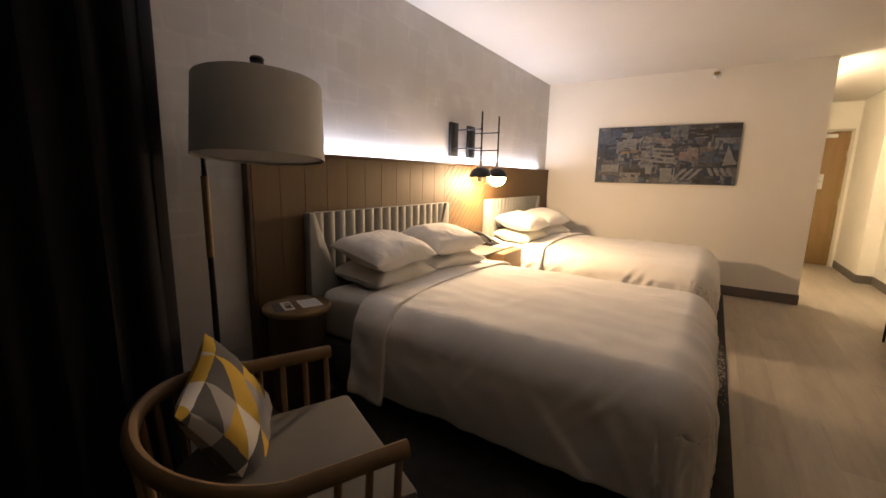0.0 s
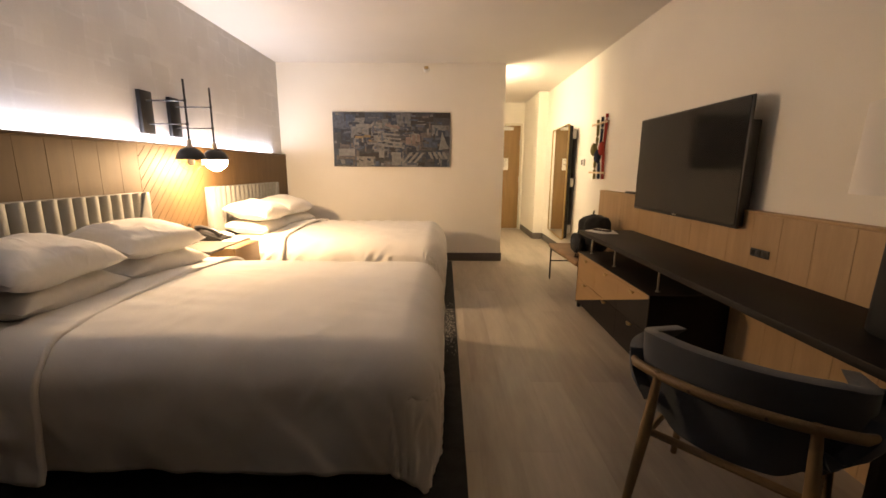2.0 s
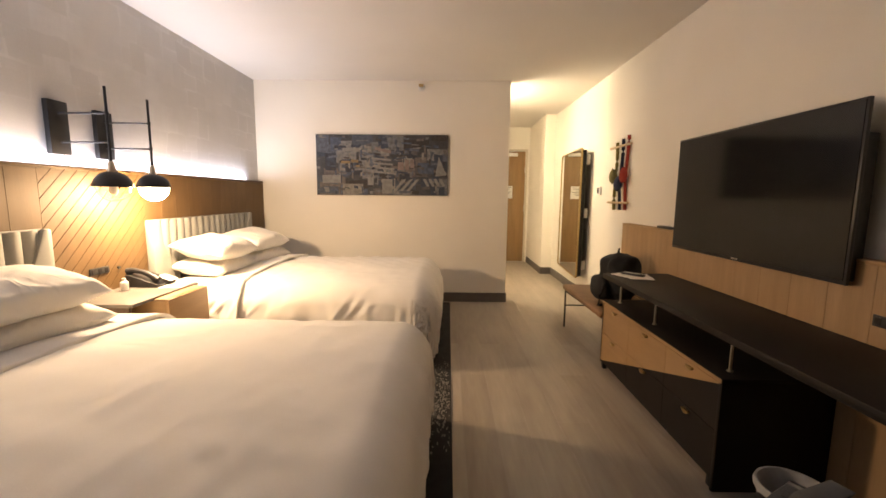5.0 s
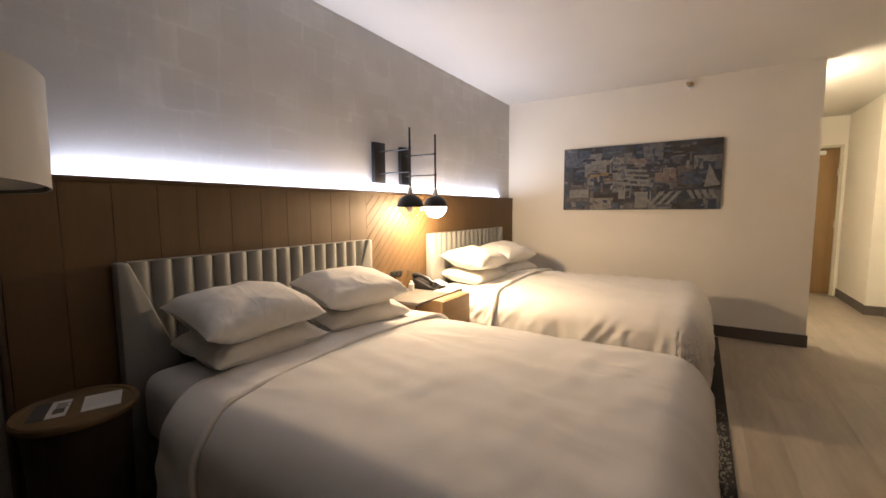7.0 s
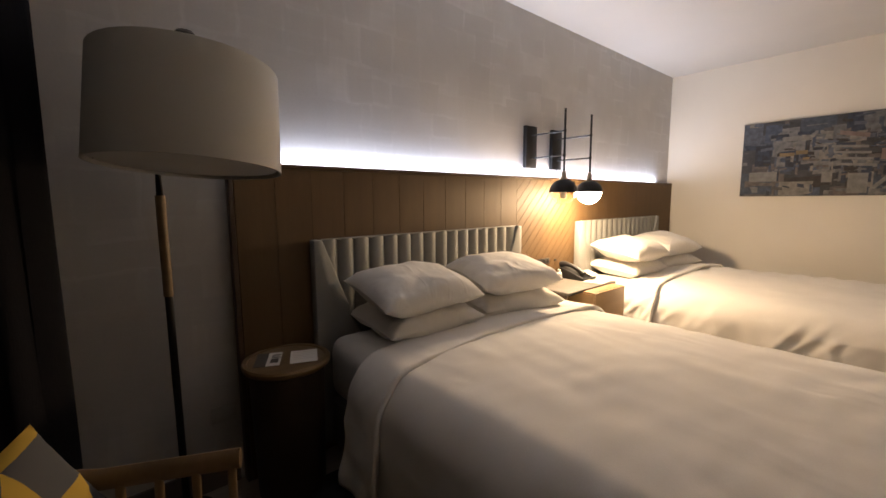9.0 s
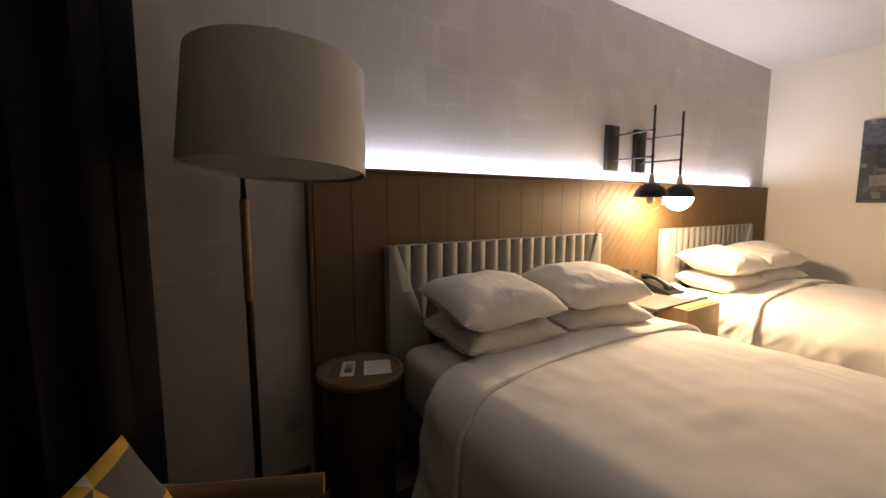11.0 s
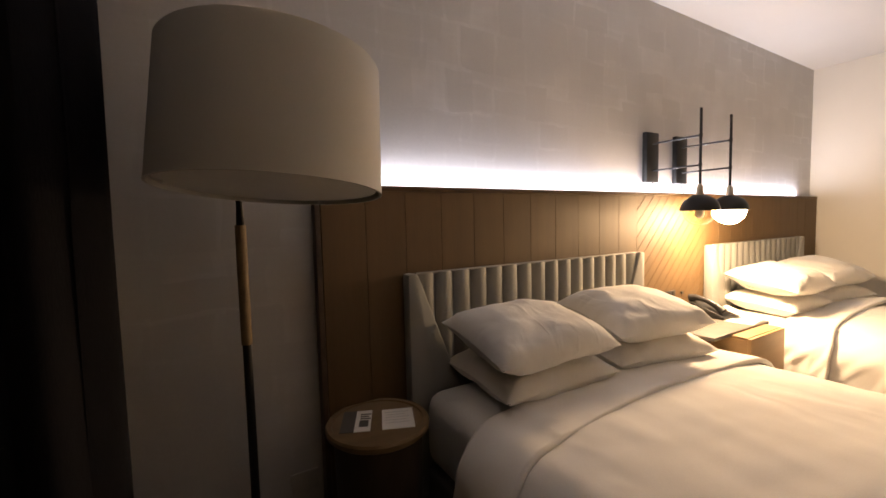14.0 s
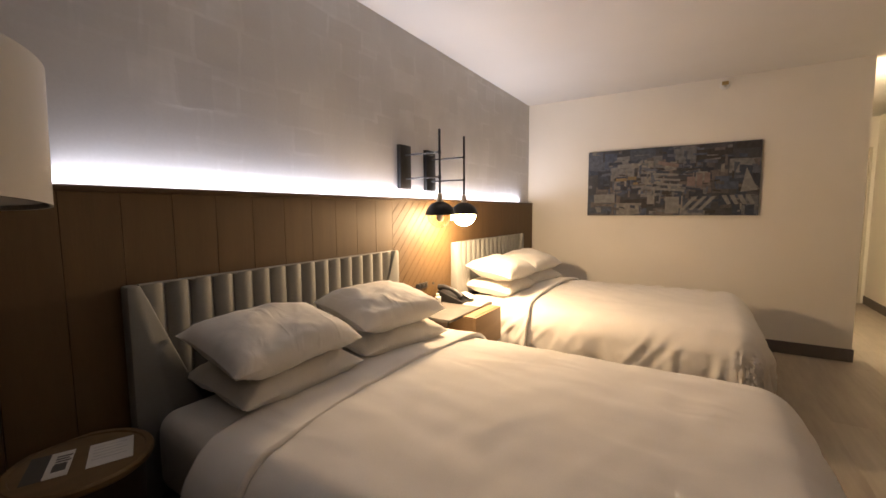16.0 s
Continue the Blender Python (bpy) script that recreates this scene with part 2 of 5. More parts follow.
LINEN = creased(material("white_bed_linen", (0.86, 0.825, 0.775), 0.85, vary=0.05, scale=5, fine=220, bump=0.2, sheen=0.1), 2.8, 0.006, (0.6, 1.5, 1.2), 0.2)
SHEET = creased(material("white_fitted_sheet", (0.76, 0.735, 0.69), 0.85, vary=0.05, scale=7, fine=240, bump=0.15), 6.0, 0.004)
PILLOWCASE = creased(material("white_pillowcase", (0.78, 0.75, 0.7), 0.85, vary=0.05, scale=9, fine=220, bump=0.2, sheen=0.1), 9.0, 0.004, (0.5, 1.4, 1), 0.14)
BASE_CLOTH = material("grey_bed_base_cloth", (0.2, 0.19, 0.18), 0.9, vary=0.15, fine=250, bump=0.3)
LEATHERETTE = material("pale_grey_leatherette", (0.265, 0.262, 0.245), 0.42, vary=0.1, scale=8, fine=160, bump=0.15)
# one white linen twice: the floor lamp's copy has its corner's dimness in the colour
SHADE = material("dimmed_linen_shade", (0.52, 0.5, 0.455), 0.9, vary=0.06, scale=5, fine=420, bump=0.08, grain=(1, 1, 0.3))
SHADE_WHITE = material("bright_linen_shade", (0.78, 0.75, 0.7), 0.9, vary=0.05, scale=5, fine=420, bump=0.08, grain=(1, 1, 0.3))
SHADE_IN = material("white_shade_lining", (0.75, 0.73, 0.7), 0.8, vary=0.04, bump=0.05)
GREY_FELT = material("blue_grey_upholstery", (0.044, 0.05, 0.063), 0.92, vary=0.2, scale=8, fine=320, bump=0.35, sheen=0.2)
TAUPE = material("taupe_seat_cloth", (0.17, 0.155, 0.14), 0.9, vary=0.12, scale=8, fine=280, bump=0.3)
DRAPE = material("blackout_drape", (0.0105, 0.01, 0.0125), 0.9, spec=0.15, vary=0.3, scale=7, fine=260, bump=0.3, grain=(1, 1, 0.2))
RUG = material("charcoal_carpet", (0.03, 0.0285, 0.028), 0.98, vary=0.45, scale=16, fine=260, bump=0.8)
RUG_PALE = material("pale_carpet_fleck", (0.24, 0.225, 0.2), 0.98, vary=0.3, scale=30, fine=260, bump=0.8)
SKIRT = material("grey_brown_baseboard", (0.13, 0.11, 0.095), 0.6, vary=0.1, bump=0.05)
PAPER = material("white_paper", (0.82, 0.8, 0.76), 0.7, vary=0.04, bump=0.03)
INK = material("grey_print", (0.12, 0.11, 0.1), 0.7)
TAN_LEATHER = material("tan_leather", (0.27, 0.15, 0.075), 0.5, vary=0.2, scale=9, fine=120, bump=0.15)
NYLON = material("black_nylon", (0.008, 0.008, 0.009), 0.75, vary=0.3, scale=12, fine=300, bump=0.4)
WHITE_PLASTIC = material("white_plastic", (0.75, 0.74, 0.71), 0.4, vary=0.04, bump=0.03)
LINER = material("thin_liner_plastic", (0.4, 0.41, 0.43), 0.35, vary=0.15, scale=20, bump=0.1)
PLATE = material("grey_plastic_plate", (0.45, 0.44, 0.42), 0.5, vary=0.04, bump=0.03)
DOOR_WOOD = material("brown_door_veneer", (0.3, 0.18, 0.075), 0.5, other=(0.22, 0.13, 0.05), scale=3, fine=30, bump=0.06, grain=(5, 5, 0.5))
FRAME_PAINT = material("door_frame_paint", (0.6, 0.55, 0.45), 0.5, vary=0.05, bump=0.05)
OLIVE = material("olive_yarn", (0.2, 0.17, 0.06), 0.95, vary=0.3, fine=200, bump=0.6)
NAVY = material("navy_yarn", (0.02, 0.025, 0.05), 0.95, vary=0.3, fine=200, bump=0.6)
RED = material("red_yarn", (0.36, 0.04, 0.025), 0.95, vary=0.3, fine=200, bump=0.6)
PALE_WOOD = material("pale_birch", (0.6, 0.45, 0.28), 0.6, vary=0.15, scale=10, bump=0.08)
GREY_TOP = material("grey_stone_laminate", (0.14, 0.125, 0.11), 0.6, vary=0.12, scale=12, fine=120, bump=0.05)
PRINT = triangle_cloth("triangle_print_cotton")
ART = island_palette("collage_print", [(0.03, 0.035, 0.05), (0.06, 0.075, 0.1), (0.085, 0.1, 0.13), (0.125, 0.13, 0.14), (0.04, 0.035, 0.035), (0.165, 0.165, 0.17), (0.06, 0.08, 0.12), (0.12, 0.105, 0.1), (0.035, 0.045, 0.07), (0.2, 0.19, 0.175), (0.08, 0.078, 0.08)])
ART_OCHRE = material("ochre_print", (0.23, 0.165, 0.085), 0.7, vary=0.3, scale=20)
ART_PALE = material("pale_print", (0.21, 0.21, 0.205), 0.7, vary=0.3, scale=20)
ART_PINK = material("dusky_pink_print", (0.2, 0.15, 0.14), 0.7, vary=0.3, scale=20)
GLOBE_LIT = glow("lit_opal_glass", (1.0, 0.715, 0.43), PENDANT)
HALL_GLASS = glow("lit_hall_glass", (1.0, 0.84, 0.6), HALL_LAMP)
CLEAR_GLASS = bpy.data.materials.new("clear_globe_glass")
CLEAR_GLASS.use_nodes = True
CLEAR_GLASS.node_tree.nodes["Principled BSDF"].inputs["Base Color"].default_value = (1.0, 0.97, 0.92, 1)
CLEAR_GLASS.node_tree.nodes["Principled BSDF"].inputs["Roughness"].default_value = 0.04
CLEAR_GLASS.node_tree.nodes["Principled BSDF"].inputs["Transmission Weight"].default_value = 1.0
CLEAR_GLASS.node_tree.nodes["Principled BSDF"].inputs["IOR"].default_value = 1.3
MIRROR = bpy.data.materials.new("mirror_glass")
MIRROR.use_nodes = True
MIRROR.node_tree.nodes["Principled BSDF"].inputs["Base Color"].default_value = (0.86, 0.88, 0.86, 1)
MIRROR.node_tree.nodes["Principled BSDF"].inputs["Metallic"].default_value = 1.0
MIRROR.node_tree.nodes["Principled BSDF"].inputs["Roughness"].default_value = 0.015

# ---- helpers for building ----
BASE = {}


def thing(name, base=(0, 0, 0), label="", category="", group="", kind=""):
    """An empty at the base of a thing; its parts are given in the world and shifted to it."""
    ob = new(name)
    ob.empty_display_size = 0.1
    ob.location = base
    BASE[ob] = Vector(base)
    return tagged(ob, label, category, group, kind)


def part(name, bm, mat, parent=None, label="", smooth=True, uv=None, kind="", category=""):
    """Links a bmesh as one mesh object, under a thing or a part when parent is given."""
    me = bpy.data.meshes.new(name)
    base = BASE.get(parent, Vector((0, 0, 0)))
    if base.length:
        bmesh.ops.translate(bm, verts=bm.verts, vec=-base)
    bm.normal_update()
    for f in bm.faces:
        f.smooth = smooth
    bm.to_mesh(me)
    bm.free()
    for m in (mat if isinstance(mat, (list, tuple)) else [mat]):
        me.materials.append(m)
    if smooth:
        me.set_sharp_from_angle(angle=radians(38))
    ob = new(name, me)
    ob.parent = parent
    BASE[ob] = base
    return tagged(ob, label, category, "", kind)


def box(x0, x1, y0, y1, z0, z1, bevel=0.0, seg=2, bm=None, turn=None):
    fresh = bmesh.new()
    bmesh.ops.create_cube(fresh, size=1.0, matrix=Matrix.Translation(((x0 + x1) / 2, (y0 + y1) / 2, (z0 + z1) / 2)) @ Matrix.Diagonal((abs(x1 - x0), abs(y1 - y0), abs(z1 - z0), 1)))
    if bevel:
        bmesh.ops.bevel(fresh, geom=fresh.edges[:], offset=bevel, segments=seg, affect="EDGES", profile=0.5)
    if turn is not None:
        bmesh.ops.transform(fresh, matrix=turn, verts=fresh.verts)
    return merge(bm, fresh)


def merge(bm, other):
    """Adds other to bm (or returns it when bm is None)."""
    if bm is None:
        return other
    me = bpy.data.meshes.new("tmp")
    other.to_mesh(me)
    other.free()
    bm.from_mesh(me)
    bpy.data.meshes.remove(me)
    return bm


def lathe(profile, at=(0, 0, 0), seg=48, bm=None, close=False):
    """Turns a profile of (radius, height) about the vertical."""
    bm = bm or bmesh.new()
    rings = []
    for r, z in profile:
        if r < 1e-5:
            rings.append([bm.verts.new((at[0], at[1], at[2] + z))])
        else:
            rings.append([bm.verts.new((at[0] + r * math.cos(2 * math.pi * i / seg), at[1] + r * math.sin(2 * math.pi * i / seg), at[2] + z)) for i in range(seg)])
    pairs = list(zip(rings, rings[1:])) + ([(rings[-1], rings[0])] if close else [])
    for a, b in pairs:
        for i in range(seg):
            j = (i + 1) % seg
            vs = [a[i % len(a)], a[j % len(a)], b[j % len(b)], b[i % len(b)]]
            vs = [v for k, v in enumerate(vs) if v not in vs[:k]]
            if len(vs) > 2:
                bm.faces.new(vs)
    return bm


def tube(points, radius, seg=10, bm=None, flat=1.0):
    """A round bar along points; radius may be a list. flat squeezes it sideways."""
    bm = bm or bmesh.new()
    pts = [Vector(p) for p in points]
    rad = radius if isinstance(radius, (list, tuple)) else [radius] * len(pts)
    rings = []
    for i, p in enumerate(pts):
        d = (pts[min(i + 1, len(pts) - 1)] - pts[max(i - 1, 0)]).normalized()
        side = d.cross(Vector((0, 0, 1)))
        side = Vector((1, 0, 0)) if side.length < 1e-3 else side.normalized()
        up = side.cross(d).normalized()
        rings.append([bm.verts.new(p + side * (rad[i] * flat * math.cos(2 * math.pi * k / seg)) + up * (rad[i] * math.sin(2 * math.pi * k / seg))) for k in range(seg)])
    for a, b in zip(rings, rings[1:]):
        for k in range(seg):
            bm.faces.new((a[k], a[(k + 1) % seg], b[(k + 1) % seg], b[k]))
    bm.faces.new(rings[0][::-1])
    bm.faces.new(rings[-1])
    return bm


def prism(poly, axis, lo, hi, bevel=0.0, bm=None):
    """A flat outline pushed along an axis. axis x: outline in (y, z); y: in (x, z); z: in (x, y)."""
    fresh = bmesh.new()
    put = {"x": lambda a, b, c: (c, a, b), "y": lambda a, b, c: (a, c, b), "z": lambda a, b, c: (a, b, c)}[axis]
    low = [fresh.verts.new(put(a, b, lo)) for a, b in poly]
    top = [fresh.verts.new(put(a, b, hi)) for a, b in poly]
    fresh.faces.new(low[::-1])
    fresh.faces.new(top)
    for i in range(len(poly)):
        j = (i + 1) % len(poly)
        fresh.faces.new((low[i], low[j], top[j], top[i]))
    bmesh.ops.recalc_face_normals(fresh, faces=fresh.faces)
    if bevel:
        bmesh.ops.bevel(fresh, geom=fresh.edges[:], offset=bevel, segments=2, affect="EDGES", profile=0.5)
    return merge(bm, fresh)


def clip_poly(poly, y0, y1, z0, z1):
    """The part of an outline inside a rectangle."""
    for axis, limit, sign in ((0, y0, 1), (0, y1, -1), (1, z0, 1), (1, z1, -1)):
        out = []
        for i, p in enumerate(poly):
            q = poly[(i + 1) % len(poly)]
            a, b = sign * (p[axis] - limit), sign * (q[axis] - limit)
            if a >= 0:
                out.append(p)
            if a * b < 0:
                k = a / (a - b)
                out.append((p[0] + k * (q[0] - p[0]), p[1] + k * (q[1] - p[1])))
        poly = out
        if not poly:
            break
    return poly


def grid_mesh(nu, nv, at, uv_name=None):
    """A sheet of nu by nv cells; at(u, v) gives a place for u, v from 0 to 1."""
    bm = bmesh.new()
    vs = [[bm.verts.new(at(i / nu, j / nv)) for j in range(nv + 1)] for i in range(nu + 1)]
    layer = bm.loops.layers.uv.new(uv_name) if uv_name else None
    for i in range(nu):
        for j in range(nv):
            f = bm.faces.new((vs[i][j], vs[i + 1][j], vs[i + 1][j + 1], vs[i][j + 1]))
            if layer:
                for lp, (a, b) in zip(f.loops, ((i, j), (i + 1, j), (i + 1, j + 1), (i, j + 1))):
                    lp[layer].uv = (a / nu, b / nv)
    return bm

# ---- the large structure ----
H, XR, YF, YW = 2.6, 4.0, 5.5, -1.0
XJ, YH, YD, XH = 2.977, 5.62, 8.65, 3.83


def structure(name, bm, mat, label, smooth=False):
    return tagged(part(name, bm, mat, None, "", smooth), label, "", "", "structure")


floor = structure("floor", box(-0.1, 4.1, -1.1, 8.9, -0.12, -0.012), SUBFLOOR, "grey-brown wood-look plank floor")
structure("ceiling", box(-0.1, 4.1, -1.1, 8.9, H, H + 0.1), CEILING, "smooth off-white painted ceiling")
structure("wall_headboard", box(-0.12, 0.0, 0.9, YF, 0, H), COVERING, "pale grey patterned wallcovering above wood panelling")
structure("wall_headboard_window_end", box(-0.12, 0.0, YW, 0.9, 0, H), COVERING, "pale grey wall beside the drape")
structure("wall_far", box(-0.12, XJ, YF, YH, 0, H), WHITE_WALL, "cream painted wall behind the second bed")
structure("wall_right", box(XR, XR + 0.12, YW, 7.39, 0, H), WHITE_WALL, "cream painted wall with the television")
structure("wall_hall_column", box(XH, XR + 0.12, 7.39, YD, 0, H), WHITE_WALL, "cream painted return in the entry hall")
structure("wall_hall_left", box(2.33, 2.45, YH, YD, 0, H), WHITE_WALL, "cream painted wall of the entry hall")
structure("wall_window", box(-0.12, XR + 0.12, YW - 0.12, YW, 0, H), PLAIN_GREY, "dark wall behind the closed drapes")
door_wall = box(2.45, 2.825, YD, YD + 0.12, 0, H)
box(3.79, XR + 0.12, YD, YD + 0.12, 0, H, bm=door_wall)
box(2.825, 3.79, YD, YD + 0.12, 2.19, H, bm=door_wall)
structure("wall_door", door_wall, WHITE_WALL, "cream painted wall round the entry door")
structure("wall_corridor", box(2.3, 4.1, YD + 0.16, YD + 0.2, 0, H), WHITE_WALL, "plain wall outside the closed door")


def skirting(name, x0, x1, y0, y1):
    structure(name, box(x0, x1, y0, y1, 0, 0.115, 0.003), SKIRT, "grey-brown vinyl baseboard")


skirting("baseboard", 0.06, XJ + 0.012, YF - 0.012, YF)
skirting("baseboard_jog", XJ, XJ + 0.012, YF, YH)
skirting("baseboard_right", XR - 0.012, XR, 4.515, 7.378)
skirting("baseboard_column", XH - 0.012, XR, 7.378, 7.39)
skirting("baseboard_hall", XH - 0.012, XH, 7.39, YD)
skirting("baseboard_window_end", 0.0, 0.012, 0.2, 0.9)


def floor_planks():
    """Staggered planks along the room, each an object of its own on a shared mesh."""
    width, length, cache = 0.182, 1.26, {}
    for i in range(23):
        x0, x1 = i * width, min((i + 1) * width, 4.02)
        y = YW - (0.37 * i * 1.7) % length
        while y < 8.67:
            a, b = max(y, YW), min(y + length, 8.67)
            y += length
            if b - a < 0.05 or (a > 5.62 and x1 < 2.4):
                continue
            key = (round(b - a, 3), round(x1 - x0, 3))
            if key not in cache:
                bm = box(0.0001, key[1] - 0.0001, 0.0001, key[0] - 0.0001, -0.012, 0.0, 0.0005, 1)
                me = bpy.data.meshes.new("plank")
                bm.to_mesh(me)
                bm.free()
                me.materials.append(PLANK)
                cache[key] = me
            ob = new("plank", cache[key])
            ob.parent = floor
            ob.location = (x0, a, 0)


# ---- wood panelling behind the beds ----
def panelling():
    top, face, back = 1.432, 0.056, 0.04
    wall = thing("wall_panelling", (0.05, 3.2, 0), "light oak wall panelling with narrow upright boards", "wall panelling", kind="structure")
    part("backing", box(0.036, back - 0.001, 0.937, YF - 0.004, 0.0, top - 0.01), DOOR_WOOD, wall, smooth=False)
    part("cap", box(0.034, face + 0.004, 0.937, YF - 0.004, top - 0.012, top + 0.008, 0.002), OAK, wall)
    # closes the panel end; its dark wood stands in for the edge's shadow
    part("end_strip", box(0.002, face - 0.002, 0.918, 0.9365, 0.0, top + 0.006, 0.002), DARK_WOOD, wall)
    gap = 0.0006
    edges = [0.938 + 0.168 * i for i in range(12)]
    edges[-1] = 2.784
    right = [3.56 + 0.168 * i for i in range(13)]
    for run in (edges, right):
        for a, b in zip(run, run[1:]):
            if b > YF - 0.003:
                b = YF - 0.003
            if b - a > 0.02:
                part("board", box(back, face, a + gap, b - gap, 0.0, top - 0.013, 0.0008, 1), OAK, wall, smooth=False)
    # boards laid aslant between the two beds
    step = 0.0815
    k = -11
    while k < 18:
        c = k * step
        poly = [(2.784, 0.604 + c), (3.56, 1.38 + c), (3.56, 1.38 + c + step - 0.006), (2.784, 0.604 + c + step - 0.006)]
        poly = clip_poly(poly, 2.784 + gap, 3.56 - gap, 0.02, top - 0.013)
        if len(poly) > 2:
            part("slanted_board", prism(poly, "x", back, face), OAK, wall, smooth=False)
        k += 1


panelling()


def wainscot():
    wall = thing("wainscot", (XR - 0.04, 2.6, 0), "light oak panel behind the desk with upright joints", "wall panelling", kind="structure")
    top, face = 1.035, XR - 0.066
    part("backing", box(face + 0.02, XR - 0.002, 0.62, 4.50, 0, top - 0.004), DARK_WOOD, wall, smooth=False)
    part("cap", box(face - 0.002, XR - 0.001, 0.615, 4.51, top - 0.004, top + 0.012, 0.003), OAK_Y, wall)
    y = 4.505
    while y > 0.64:
        part("board", box(face, face + 0.0195, max(y - 0.195, 0.62) + 0.0008, y - 0.0008, 0.0, top - 0.0045, 0.0008, 1), OAK_PALE, wall, smooth=False)
        y -= 0.195


wainscot()


# ---- entry door ----
def entry_door():
    d = thing("door_1", (3.31, YD, 0), "closed brown wood entry door with a white notice", "door", kind="structure")
    part("door_leaf", box(2.86, 3.755, YD + 0.03, YD + 0.075, 0.012, 2.15, 0.003), DOOR_WOOD, d)
    fr = box(2.825, 2.86, YD - 0.012, YD + 0.11, 0, 2.19, 0.004)
    part("door_jamb", fr, FRAME_PAINT, d)
    part("door_jamb", box(3.755, 3.79, YD - 0.012, YD + 0.11, 0, 2.19, 0.004), FRAME_PAINT, d)
    part("door_head", box(2.86, 3.755, YD - 0.012, YD + 0.11, 2.151, 2.19, 0.004), FRAME_PAINT, d)
    part("threshold", box(2.86, 3.755, YD + 0.0, YD + 0.1, 0.0, 0.011, 0.002), STEEL, d)
    closer = part("door_closer", box(3.3, 3.6, YD - 0.03, YD + 0.029, 2.055, 2.115, 0.008), WHITE_PLASTIC, d)
    part("closer_arm", tube([(3.4, YD - 0.02, 2.12), (3.52, YD - 0.06, 2.14), (3.6, YD - 0.015, 2.16)], 0.008), STEEL, closer)
    part("notice", box(3.27, 3.52, YD + 0.026, YD + 0.0295, 1.25, 1.49), PAPER, d, "white printed notice", smooth=False)
    lines = bmesh.new()
    for i in range(6):
        box(3.3, 3.49 - 0.03 * (i % 3), YD + 0.024, YD + 0.0258, 1.455 - i * 0.028, 1.463 - i * 0.028, bm=lines)
    part("printed_lines", lines, INK, d, smooth=False)
    part("hinge", box(3.743, 3.764, YD + 0.014, YD + 0.029, 1.75, 1.86, 0.002), STEEL, d)
    part("hinge", box(3.743, 3.764, YD + 0.014, YD + 0.029, 1.0, 1.11, 0.002), STEEL, d)
    part("door_handle", tube([(2.93, YD + 0.03, 1.0), (2.93, YD - 0.03, 1.0), (3.06, YD - 0.03, 1.0)], 0.011), STEEL, d)


entry_door()


def hall_ceiling_lamp():
    """Drum lamp round the corner of the entry hall; its glow reaches the hall ceiling."""
    at = (2.64, 5.93, H)
    d = thing("ceiling_light", at, "white opal drum light on a short stem in the hall", "ceiling light")
    part("canopy", lathe([(0.0, -0.002), (0.1, -0.002), (0.1, -0.045), (0.0, -0.045)], at), WHITE_PLASTIC, d)
    part("stem", tube([(at[0], at[1], H - 0.045), (at[0], at[1], H - 0.225)], 0.008, 10), STEEL, d)
    part("drum", lathe([(0.0, -0.22), (0.135, -0.22), (0.14, -0.225), (0.14, -0.325), (0.13, -0.335), (0.0, -0.34)], at), HALL_GLASS, d, "lit opal glass drum")
    part("knob", lathe([(0.0, -0.339), (0.012, -0.339), (0.012, -0.352), (0.0, -0.356)], at, 16), STEEL, d)


hall_ceiling_lamp()


# ---- drapes ----
def drape(name, path, fold, depth, label, z0=0.015, z1=2.57, seed=0):
    """A pleated cloth along a path in plan."""
    pts = [Vector(p) for p in path]
    seglen = [(b - a).length for a, b in zip(pts, pts[1:])]
    total = sum(seglen)
    n = int(total / 0.012)

    def at(u, v):
        s = u * total
        i = 0
        while i < len(seglen) - 1 and s > seglen[i]:
            s -= seglen[i]
            i += 1
        d = (pts[i + 1] - pts[i]).normalized()
        p = pts[i] + d * s
        out = Vector((-d.y, d.x))
        ph = u * total / fold * 2 * math.pi
        z = z0 + v * (z1 - z0)
        wave = math.sin(ph + 0.8 * noise.noise(Vector((u * 9, v * 0.7, seed)))) * depth * (0.75 + 0.35 * noise.noise(Vector((u * 14, 0.4, seed + 5))))
        wave += 0.008 * noise.noise(Vector((u * 30, v * 2.5, seed + 9)))
        p = p + out * wave
        return (p.x, p.y, z)
    d = thing(name, (pts[0].x, pts[0].y, 0), label, "curtain")
    ob = part("cloth", grid_mesh(n, 14, at), DRAPE, d)
    so = ob.modifiers.new("thick", "SOLIDIFY")
    so.thickness = 0.004

    def tape(lo, hi):
        def strip(u, v):
            x, y, z = at(u, 1.0 if lo > 1 else 0.0)
            return (x, y, lo + v * (hi - lo))
        return grid_mesh(n, 2, strip)
    for name2, lo, hi in (("header_tape", z1 - 0.085, z1 + 0.004), ("hem", z0 - 0.003, z0 + 0.1)):
        band = part(name2, tape(lo, hi), DRAPE, d)
        th2 = band.modifiers.new("thick", "SOLIDIFY")
        th2.thickness, th2.offset = 0.009, 0.0
    return d


drape("drape", [(0.36, 0.375), (0.45, 0.355), (0.47, -0.2), (0.42, -0.84)], 0.13, 0.035, "dark blackout drape drawn into the corner beside the wall", seed=3)
drape("drape", [(0.5, -0.88), (3.92, -0.88)], 0.15, 0.035, "dark blackout drape closed across the window", seed=8)
rail = thing("curtain_rail", (2.0, -0.88, 2.575), "white curtain rail on the ceiling", "curtain rail")
part("rail", box(0.4, 3.95, -0.9, -0.86, 2.574, 2.599, 0.003), WHITE_PLASTIC, rail)


